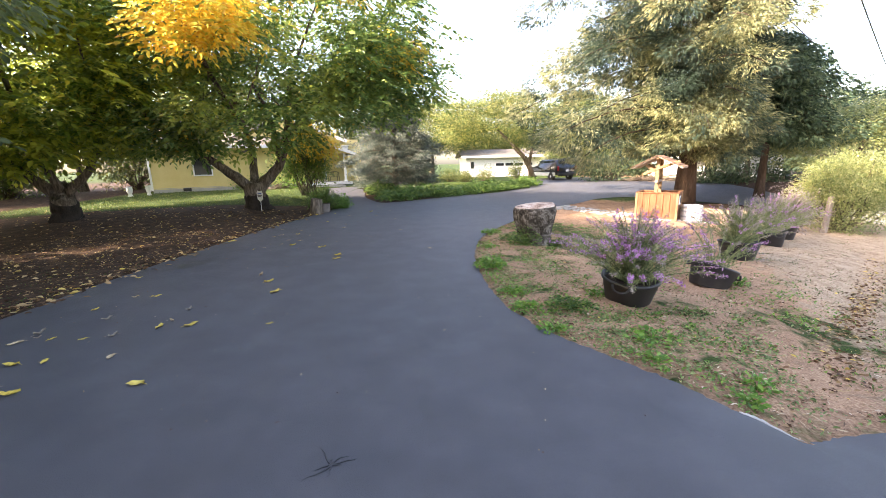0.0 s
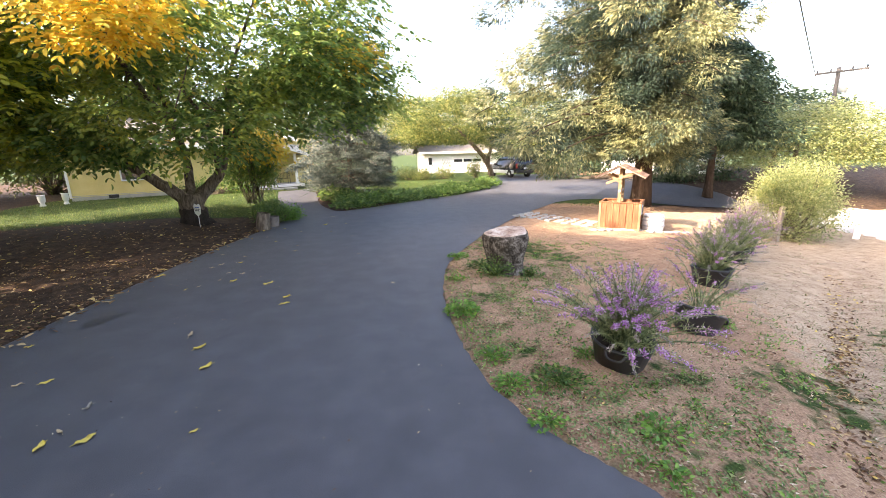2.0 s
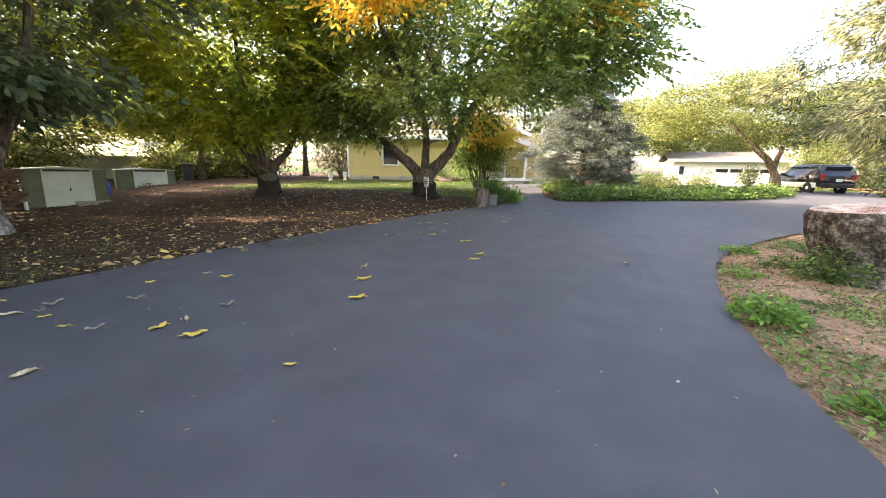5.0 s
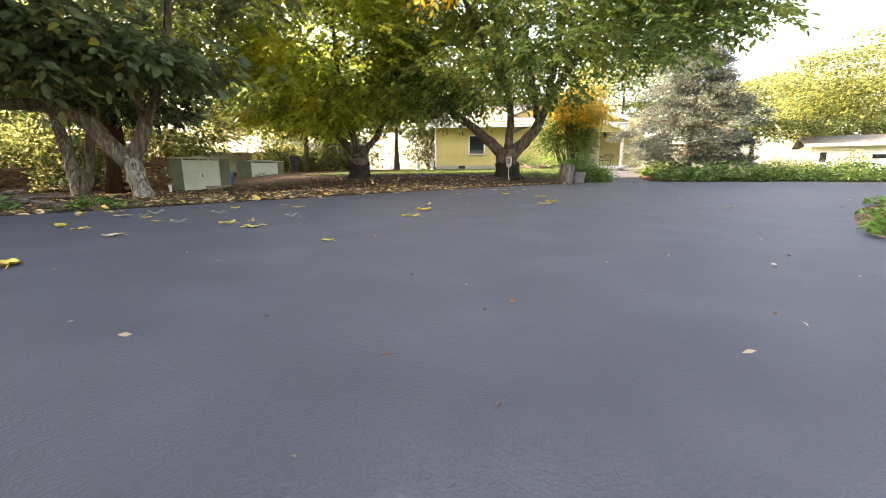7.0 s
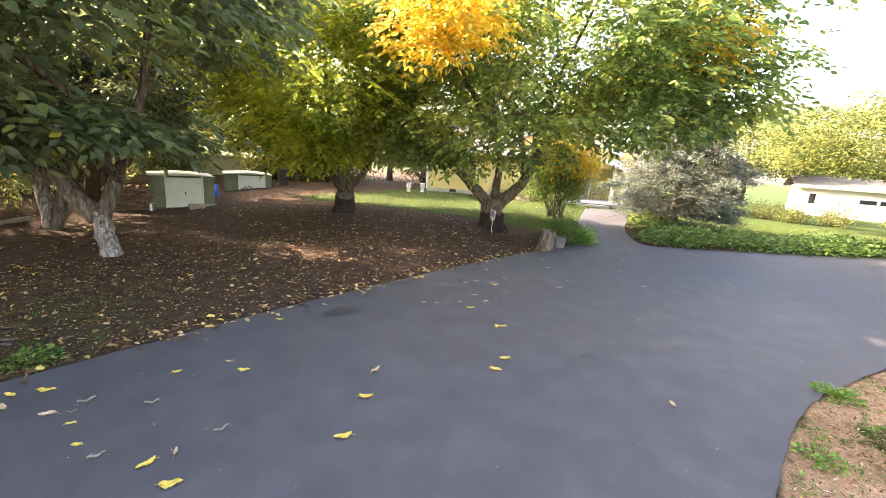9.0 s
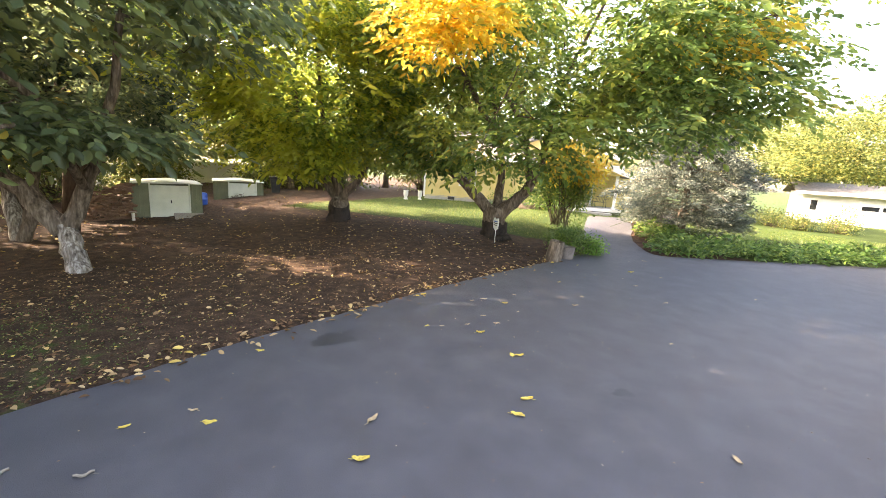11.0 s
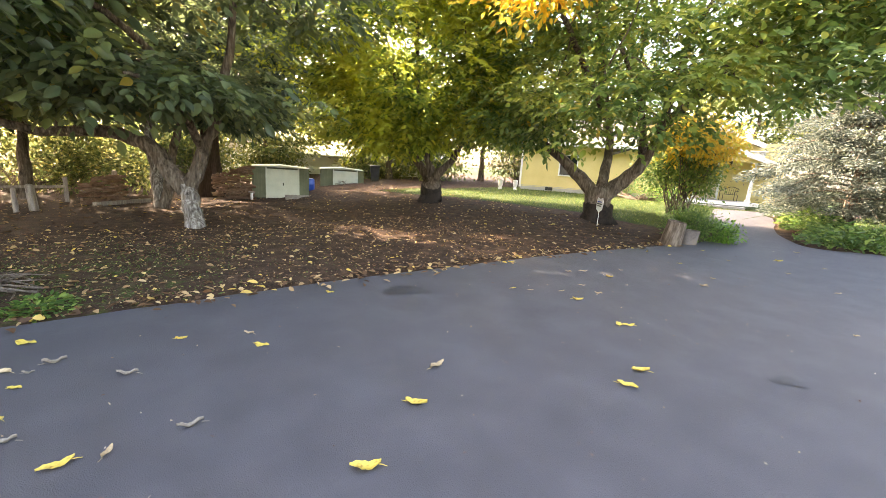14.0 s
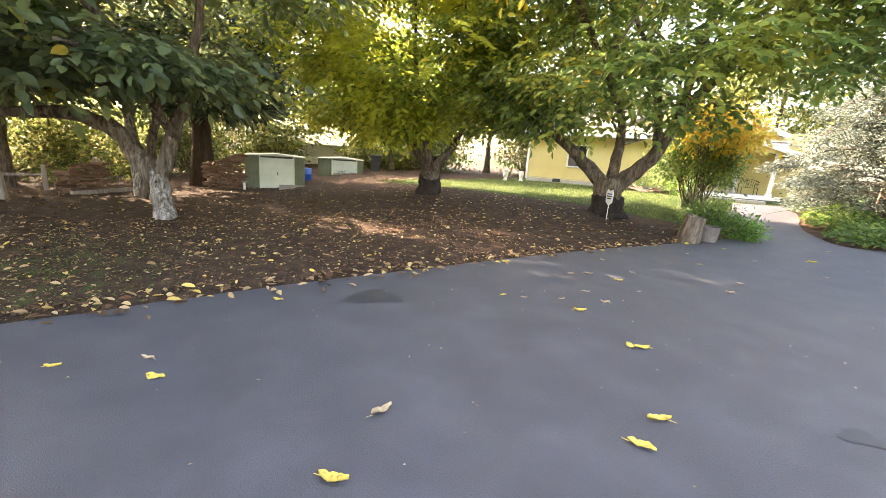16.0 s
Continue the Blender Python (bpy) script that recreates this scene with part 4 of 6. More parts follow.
    slab([(-0.5, 4.0, 4.2), (6.9, 4.0, 4.2), (6.9, 8.4, 2.65), (-0.5, 8.4, 2.65)], 0.12, SHINGLE, "roof", h)
    part("fascia", box((7.4, 0.04, 0.16), (3.2, -0.47, 2.58)), WHITE, h)
    for y0, dz, s0, sl in ((-0.35, 0.0, 6.9, 0.335), (0.9, 0.95, 6.7, 0.372)):
        top = 3.3 + dz
        slab([(s0, y0, top), (s0 + 3.3, y0, top - 3.3 * sl), (s0 + 3.3, 6.0, top - 3.3 * sl), (s0, 6.0, top)], 0.1, SHINGLE, "porch_roof", h)
        slab([(s0, y0, top), (s0 - 3.0, y0, top - 3.0 * sl), (s0 - 3.0, 6.0, top - 3.0 * sl), (s0, 6.0, top)], 0.1, SHINGLE, "porch_roof", h)
        slab([(s0, y0 - 0.05, top + 0.03), (s0 + 3.34, y0 - 0.05, top - 3.34 * sl + 0.03), (s0 + 3.34, y0 + 0.02, top - 3.34 * sl + 0.03), (s0, y0 + 0.02, top + 0.03)], 0.17, WHITE, "barge_board", h)
        v = [(s0 - 2.6, y0 + 0.12, top - 0.1 - 2.6 * sl), (s0, y0 + 0.12, top - 0.1), (s0 + 3.0, y0 + 0.12, top - 0.1 - 3.0 * sl)]
        mesh("gable_wall", v + [(a, b + 0.1, c) for a, b, c in v], [(0, 2, 1), (3, 4, 5), (0, 3, 5, 2), (0, 1, 4, 3), (1, 2, 5, 4)], YELLOW_PAINT, h)
    # lantern
    ln = part("porch_lantern", lathe([(0, 0.22), (0.02, 0.2), (0.09, 0.12), (0.1, 0.1), (0.06, -0.12), (0.03, -0.16), (0, -0.17)], 6, shift=(8.95, 1.18, 2.22)), DARK_METAL, h, "black iron wall lantern")
    part("lantern_arm", box((0.03, 0.18, 0.03), (8.95, 1.27, 2.46)), DARK_METAL, ln)
    return h


def iron_bench(h):
    b = new("bench")
    b.matrix_world = h.matrix_world @ pose(9.0, 0.7, 0.58, 0, 0, -40) @ Matrix.Scale(0.68, 4)
    tagged(b, "black wrought-iron bench on the front porch", "bench")
    for k in range(6):
        part("seat_slat", box((0.85, 0.045, 0.02), (0, -0.2 + 0.075 * k, 0.4)), DARK_METAL, b)
    for k in range(7):
        part("back_bar", box((0.02, 0.02, 0.42), (-0.36 + 0.12 * k, 0.24, 0.62), (-10, 0, 0)), DARK_METAL, b)
    v, f = tube(curve_through([(-0.44, 0.26, 0.72), (-0.2, 0.29, 0.84), (0, 0.3, 0.88), (0.2, 0.29, 0.84), (0.44, 0.26, 0.72)], 4), [0.02] * 17, 6)
    mesh("top_rail", v, f, DARK_METAL, b, True)
    for x in (-0.43, 0.43):
        for y in (-0.2, 0.22):
            part("leg", box((0.03, 0.03, 0.42), (x, y, 0.2)), DARK_METAL, b)
        v, f = tube(curve_through([(x, 0.26, 0.62), (x, 0.05, 0.64), (x, -0.2, 0.6), (x, -0.24, 0.42)], 4), [0.018] * 13, 6)
        mesh("armrest", v, f, DARK_METAL, b, True)


HOUSE = yellow_house()
iron_bench(HOUSE)


# ---- garage, far house, long shed building ----
def garage():
    g = new("garage")
    g.matrix_world = pose(2.2, 43.0, -0.35, 0, 0, 4)
    tagged(g, "white sunlit garage with a row of dark door windows", "garage")
    part("wall", box((8.2, 6.0, 2.5), (4.1, 3.0, 1.3), bevel=0.01), WHITE, g)
    slab([(-0.5, -0.6, 2.55), (8.7, -0.6, 2.55), (8.7, 3.0, 3.3), (-0.5, 3.0, 3.3)], 0.12, SHINGLE, "roof", g)
    slab([(-0.5, 3.0, 3.3), (8.7, 3.0, 3.3), (8.7, 6.6, 2.55), (-0.5, 6.6, 2.55)], 0.12, SHINGLE, "roof", g)
    part("fascia", box((9.2, 0.05, 0.2), (4.1, -0.62, 2.46)), WHITE, g)
    d = part("garage_door", box((4.2, 0.06, 2.0), (5.2, -0.03, 1.1)), WHITE, g)
    for k in range(4):
        part("door_pane", box((0.85, 0.03, 0.28), (3.66 + 1.03 * k, -0.065, 1.62), bevel=0), DARK_GLASS, d)
        part("door_ridge", box((4.2, 0.02, 0.03), (5.2, -0.065, 0.35 + 0.42 * k), bevel=0), WHITE, d)
    part("side_window", box((0.36, 0.05, 0.7), (0.7, -0.01, 1.6)), DARK_GLASS, g)


def far_house(name, x, y, z, yaw, w, d, h, wall_mat, label, windows, roof=None):
    b = new(name)
    b.matrix_world = pose(x, y, z, 0, 0, yaw)
    tagged(b, label, "house")
    part("wall", box((w, d, h), (w / 2, d / 2, h / 2), bevel=0.01), wall_mat, b)
    slab([(-0.4, -0.5, h), (w + 0.4, -0.5, h), (w + 0.4, d / 2, h + 0.9), (-0.4, d / 2, h + 0.9)], 0.12, roof or SHINGLE, "roof", b)
    slab([(-0.4, d / 2, h + 0.9), (w + 0.4, d / 2, h + 0.9), (w + 0.4, d + 0.5, h), (-0.4, d + 0.5, h)], 0.12, SHINGLE, "roof", b)
    for wx in windows:
        win = part("window", box((1.0, 0.08, 0.9), (wx, -0.02, h * 0.58)), WHITE, b)
        for k in (-0.23, 0.23):
            part("pane", box((0.4, 0.03, 0.76), (wx + k, -0.06, h * 0.58), bevel=0), DARK_GLASS, win)
    return b


garage()
far_house("house", 18.0, 30.0, -0.75, 0, 7.0, 6.0, 2.4, WHITE, "white house with paired windows beyond the redwood", [1.6, 3.2, 5.4])
far_house("outbuilding", -26.8, 10.6, -0.8, 66, 11.0, 4.0, 2.2, WHITE, "long pale outbuilding with a white roof behind the sheds", [5.5], OFFWHITE)
far_house("house", -31.0, 4.0, -0.7, 80, 7.0, 5.0, 2.6, WHITE, "sunlit pale house across the street", [1.5, 4.0])


# ---- parked car ----
def suv():
    c = rest("car", 9.0, 34.2, -0.06, 18, "dark sport utility vehicle with silver lower trim parked by the garage", "car")
    L, W = 4.5, 1.8
    prof = [(-2.2, 0.45), (-2.25, 0.95), (-2.15, 1.05), (-0.95, 1.12), (-0.45, 1.62), (0.3, 1.7), (1.9, 1.66), (2.15, 1.1), (2.22, 0.95), (2.2, 0.45)]
    bm = bmesh.new()
    rings = []
    for s in (-1, 1):
        rings.append([bm.verts.new((s * W / 2 * (0.86 if z > 1.15 else 1.0), -x, z)) for x, z in prof])
    n = len(prof)
    for i in range(n):
        bm.faces.new((rings[0][i], rings[0][(i + 1) % n], rings[1][(i + 1) % n], rings[1][i]))
    bm.faces.new(rings[0])
    bm.faces.new(list(reversed(rings[1])))
    bmesh.ops.recalc_face_normals(bm, faces=bm.faces[:])
    bmesh.ops.bevel(bm, geom=bm.edges[:], offset=0.05, segments=2, affect="EDGES")
    part("body", bm, CAR_BLACK, c, smooth=True)
    for s in (-1, 1):
        part("lower_trim", box((0.04, 3.9, 0.28), (s * 0.91, 0, 0.52), bevel=0.015), CAR_SILVER, c)
        for y0, y1 in ((0.35, -0.55), (-0.62, -1.1), (-1.2, -1.75)):
            part("side_window", box((0.03, abs(y1 - y0), 0.4), (s * 0.815, (y0 + y1) / 2, 1.38), (0, s * 13, 0)), DARK_GLASS, c)
        part("mirror", box((0.2, 0.1, 0.14), (s * 1.0, 0.75, 1.12), bevel=0.03), CAR_BLACK, c)
        part("tail_lamp", box((0.16, 0.06, 0.34), (s * 0.8, -2.2, 0.98), bevel=0.02), TAIL_RED, c)
        part("head_lamp", box((0.3, 0.06, 0.18), (s * 0.7, 2.22, 0.85), bevel=0.02), WHITE, c)
        for y in (-1.35, 1.4):
            w = part("wheel", lathe([(0.0, -0.11), (0.2, -0.115), (0.33, -0.11), (0.36, -0.06), (0.36, 0.06), (0.33, 0.11), (0.2, 0.115), (0.0, 0.11)], 24), RUBBER, c)
            w.matrix_local = pose(s * 0.82, y, 0.36, 0, 90, 0)
            r = part("rim", lathe([(0.0, 0.125), (0.06, 0.13), (0.19, 0.12), (0.21, 0.1), (0.21, -0.1), (0.0, -0.125)], 12), CAR_SILVER, w)
    part("rear_window", box((1.3, 0.03, 0.42), (0, -2.05, 1.38), (25, 0, 0)), DARK_GLASS, c)
    part("rear_bumper", box((1.7, 0.18, 0.25), (0, -2.22, 0.52), bevel=0.05), DARK_METAL, c)
    part("number_plate", box((0.32, 0.02, 0.16), (0, -2.28, 0.8)), WHITE, c, "pale plate with a plain dark bar")
    part("roof_rack", box((0.04, 1.8, 0.04), (0.6, -0.9, 1.74), bm=box((0.04, 1.8, 0.04), (-0.6, -0.9, 1.74))), DARK_METAL, c)


suv()


# ---- metal sheds, ramp, bins, firewood ----
def metal_shed(x, y, yaw, w, d, h, z, door0, door1, label):
    s = new("storage_shed")
    s.matrix_world = pose(x, y, z, 0, 0, yaw)
    tagged(s, label, "shed", "sheds in the yard")
    part("floor_frame", box((w, d, 0.08), (w / 2, d / 2, 0.02)), DARK_METAL, s)
    for k, (x0, x1) in enumerate(((0, door0), (door1, w))):
        p = part("front_panel", box((x1 - x0, 0.04, h), ((x0 + x1) / 2, 0.02, h / 2)), OLIVE, s)
        for q in np.arange(x0 + 0.08, x1 - 0.03, 0.12):
            part("panel_rib", box((0.025, 0.015, h - 0.06), (float(q), -0.004, h / 2)), OLIVE, p)
    for xx in (0.02, w - 0.02):
        part("side_panel", box((0.03, d, h), (xx, d / 2, h / 2)), OLIVE, s)
    part("back_panel", box((w, 0.03, h), (w / 2, d, h / 2)), OLIVE, s)
    dr = part("door", box((door1 - door0, 0.035, h - 0.1), ((door0 + door1) / 2, -0.005, h / 2 - 0.01)), OFFWHITE, s, "off-white up-and-over door")
    for q in np.arange(0.2, h - 0.2, 0.22):
        part("door_crease", box((door1 - door0 - 0.08, 0.008, 0.012), ((door0 + door1) / 2, -0.025, float(q)), bevel=0), OFFWHITE, dr)
    part("door_handle", box((0.035, 0.03, 0.11), ((door0 + door1) / 2 + 0.02, -0.035, h * 0.48)), DARK_METAL, dr)
    for q in (door0, door1):
        part("door_jamb", box((0.05, 0.05, h), (q, -0.01, h / 2)), OFFWHITE, s)
    mesh("gable_panel", [(0, 0.0, h), (w, 0.0, h), (w / 2, 0.0, h + 0.08), (0, 0.03, h), (w, 0.03, h), (w / 2, 0.03, h + 0.08)], [(0, 1, 2), (5, 4, 3), (0, 3, 4, 1), (1, 4, 5, 2), (2, 5, 3, 0)], OFFWHITE, s)
    slab([(-0.03, -0.06, h + 0.01), (w / 2, -0.06, h + 0.09), (w / 2, d + 0.05, h + 0.09), (-0.03, d + 0.05, h + 0.01)], 0.02, OFFWHITE, "roof_panel", s)
    slab([(w / 2, -0.06, h + 0.09), (w + 0.03, -0.06, h + 0.01), (w + 0.03, d + 0.05, h + 0.01), (w / 2, d + 0.05, h + 0.09)], 0.02, OFFWHITE, "roof_panel", s)
    return s


metal_shed(-17.05, 7.5, 75, 2.05, 1.9, 1.2, -0.42, 0.5, 1.66, "olive metal shed with an off-white door and ramp")
metal_shed(-19.05, 10.9, 67.5, 2.0, 1.9, 1.25, -0.5, 0.6, 1.7, "olive metal shed with an off-white door beside a bin")


def ramp_boards():
    r = new("ramp")
    r.matrix_world = pose(-16.5, 9.0, -0.42, 0, 0, 75)
    tagged(r, "weathered plank ramp before the shed door", "ramp")
    for k in range(6):
        part("plank", box((0.9, 0.17, 0.04), (0.0, -0.1 - 0.18 * k, 0.16 - 0.022 * k), (7, 0, 1.5 * (k % 3 - 1))), WOOD_OLD, r)


def blue_drum():
    b = rest("plastic_drum", -18.4, 10.1, None, 0, "blue plastic drum between the two sheds", "drum")
    part("drum_body", lathe([(0, 0), (0.26, 0), (0.28, 0.04), (0.28, 0.26), (0.295, 0.28), (0.28, 0.3), (0.28, 0.46), (0.26, 0.5), (0, 0.51)], 24), BLUE_PLASTIC, b, smooth=True)
    part("drum_lid", lathe([(0, 0.54), (0.2, 0.54), (0.27, 0.52), (0.27, 0.49), (0, 0.49)], 24), BLUE_PLASTIC, b, smooth=True)
    c = rest("wheeled_bin", -18.75, 13.6, None, 20, "dark wheeled rubbish bin behind the lawn", "bin")
    part("bin_body", lathe([(0, 0.08), (0.24, 0.08), (0.32, 0.75), (0.33, 0.78), (0.0, 0.78)], 4), DARK_METAL, c)
    part("bin_lid", box((0.52, 0.55, 0.06), (0, 0, 0.82), (4, 0, 45)), DARK_METAL, c)


def woodpile(x, y, z, yaw, w, h, label, seed):
    rnd = random.Random(seed)
    s = new("firewood_stack")
    s.matrix_world = pose(x, y, z, 0, 0, yaw)
    tagged(s, label, "firewood")
    meshes = []
    for k in range(5):
        v, f = tube([(-0.17, 0, 0), (-0.06, 0, 0), (0.06, 0.01, 0), (0.17, 0, 0)], [0.055, 0.06, 0.057, 0.052], 5, rough=0.24, rnd=rnd)
        ob = mesh("log", v, f, FIREWOOD, s)
        ob.data.transform(Matrix.Diagonal((rnd.uniform(0.85, 1.1), rnd.uniform(0.55, 0.95), rnd.uniform(0.4, 0.7), 1)))
        ob.location = (rnd.uniform(0.1, w - 0.1), 0, 0.06)
        meshes.append(ob.data)
    zz = 0.06
    while zz < h:
        xx = 0.06
        while xx < w:
            o = new("log", rnd.choice(meshes))
            o.parent = s
            top = h * (0.88 + 0.12 * math.sin(xx * 3 + seed))
            if zz < top:
                o.matrix_local = pose(xx + rnd.uniform(-0.02, 0.02), rnd.uniform(-0.09, 0.09), zz + rnd.uniform(-0.02, 0.02), rnd.uniform(0, 360), rnd.uniform(-12, 12), rnd.choice((0, 0, 90)) + rnd.uniform(-25, 25))
            else:
                bpy.data.objects.remove(o)
            xx += rnd.uniform(0.14, 0.24)
        zz += 0.058


ramp_boards()
blue_drum()
woodpile(-16.75, 6.25, -0.46, 96, 1.2, 1.25, "stack of split firewood leaning beside the shed", 4)
woodpile(-14.65, 2.9, -0.47, 134, 1.2, 0.9, "low stack of split firewood at the yard's end", 5)


def rail_fence():
    f = rest("rail_fence", -15.6, -2.0, None, 0, "weathered wooden rail fence along the street side", "fence")
    z0 = f.location.z
    for k in range(4):
        y = -1.2 + 1.9 * k
        part("post", box((0.09, 0.09, 0.75), (0.2 * math.sin(k), y, 0.32), (3 * math.sin(k * 2), 2, 0)), WOOD_OLD, f)
    for k in range(3):
        for z in (0.42,):
            part("rail", box((0.04, 1.95, 0.07), (0.1, -0.25 + 1.9 * k, z), (1.5 * (k - 1), 0, 2 * (k - 1))), WOOD_OLD, f)


rail_fence()


def yard_posts():
    """Old fence posts and a stake at the yard's end."""
    for x, y, h, w, tilt, label in ((-13.2, 2.16, 0.62, 0.15, (2, -3), "thick old fence post at the yard's end"), (-12.75, 1.95, 0.6, 0.09, (-4, -22), "leaning grey fence post at the yard's end"), (-15.5, 3.55, 0.95, 0.13, (1, 2), "rough post standing at the firewood stack")):
        p = rest("fence_post", x, y, float(land(x, y)) - 0.06, 20, label, "post", "", tilt)
        part("post_shaft", lathe([(0, 0), (w * 0.55, 0), (w * 0.52, h * 0.5), (w * 0.5, h), (w * 0.3, h + 0.03), (0, h + 0.035)], 9, 0.08, int(100 * w)), WOOD_OLD, p)
    p = rest("stake", -16.45, 7.35, None, 20, "short white stake with a flat cap beside the shed", "post")
    part("stake_shaft", box((0.07, 0.07, 0.28), (0, 0, 0.13)), WHITE, p)
    part("stake_cap", box((0.2, 0.16, 0.04), (0, 0, 0.29)), WOOD_OLD, p)
    t = rest("timber", -14.75, 3.2, float(land(-14.75, 3.2)) + 0.03, 134, "long weathered timber lying before the firewood", "timber")
    part("beam", box((1.7, 0.12, 0.1), (0.4, -0.32, 0.04), (0, 1, 2)), WOOD_OLD, t)


def brush_pile(x, y, wide, n, seed, label):
    """A heap of cut twigs and sticks."""
    rnd = random.Random(seed)
    b = rest("brush_pile", x, y, None, 0, label, "brushwood")
    v, f = [], []
    for k in range(n):
        a, r = rnd.uniform(0, 2 * math.pi), wide * rnd.random() ** 0.6
        c = Vector((r * math.cos(a), r * math.sin(a), 0.03 + 0.2 * (1 - r / wide) * rnd.random()))
        d = Vector((rnd.uniform(-1, 1), rnd.uniform(-1, 1), rnd.uniform(-0.12, 0.3))).normalized() * rnd.uniform(0.15, 0.4)
        mid = c + Vector((rnd.uniform(-0.05, 0.05), rnd.uniform(-0.05, 0.05), rnd.uniform(0, 0.06)))
        ends = [c - d, mid, c + d]
        for q in ends:
            q.z = max(q.z, 0.012)
        tube(curve_through(ends, 3), [0.012, 0.011, 0.01, 0.009, 0.008, 0.006, 0.004], 5, v, f)
    tagged(mesh("sticks", v, f, BARK, b, True), kind="stuff")


yard_posts()
brush_pile(-19.0, 11.9, 0.55, 60, 3, "heap of cut twigs before the sheds")
brush_pile(-5.6, 2.6, 0.5, 26, 4, "dry sticks lying among weeds at the yard's edge")


# ---- island: stump, wishing well, flagstones, barrel, potted sage ----
def stump():
    s = rest("tree_stump", 1.66, 7.32, None, 20, "sawn mossy tree stump with pale weathered top on the island", "stump")
    sides, rnd = 40, random.Random(8)
    flare = [0.06 * math.sin(3 * a) + 0.05 * math.sin(5 * a + 1) + rnd.uniform(-0.012, 0.012) for a in np.linspace(0, 2 * math.pi, sides, endpoint=False)]
    bm = bmesh.new()
    prof = [(0.37, -0.05), (0.33, 0.05), (0.305, 0.18), (0.33, 0.34), (0.37, 0.48), (0.39, 0.62), (0.37, 0.7)]
    rings = []
    for j, (r, z) in enumerate(prof):
        ring = []
        for i in range(sides):
            a = 2 * math.pi * i / sides
            rr = r * (1 + flare[i] * (1.3 - z)) + rnd.uniform(-0.008, 0.008)
            ring.append(bm.verts.new((rr * math.cos(a), rr * math.sin(a), z + 0.03 * math.cos(a) * (j == 6))))
        rings.append(ring)
    for a, b in zip(rings, rings[1:]):
        for i in range(sides):
            bm.faces.new((a[i], a[(i + 1) % sides], b[(i + 1) % sides], b[i]))
    part("bark", bm, STUMP_BARK, s, smooth=True)
    bm = bmesh.new()
    last = None
    for k, (q, dz) in enumerate([(0.97, 0.0), (0.93, 0.02), (0.7, 0.015), (0.45, 0.0), (0.3, -0.02), (0.2, -0.09), (0.0, -0.1)]):
        ring = [bm.verts.new((0.37 * q * (1 + flare[i] * 0.6) * math.cos(2 * math.pi * i / sides), 0.37 * q * (1 + flare[i] * 0.6) * math.sin(2 * math.pi * i / sides), 0.7 + dz + 0.03 * math.cos(2 * math.pi * i / sides) + rnd.uniform(-0.006, 0.006))) for i in range(sides)]
        if last:
            for i in range(sides):
                bm.faces.new((last[i], last[(i + 1) % sides], ring[(i + 1) % sides], ring[i]))
        last = ring
    part("cut_face", bm, STUMP_TOP, s, "pale hollowed sawn face", smooth=True)


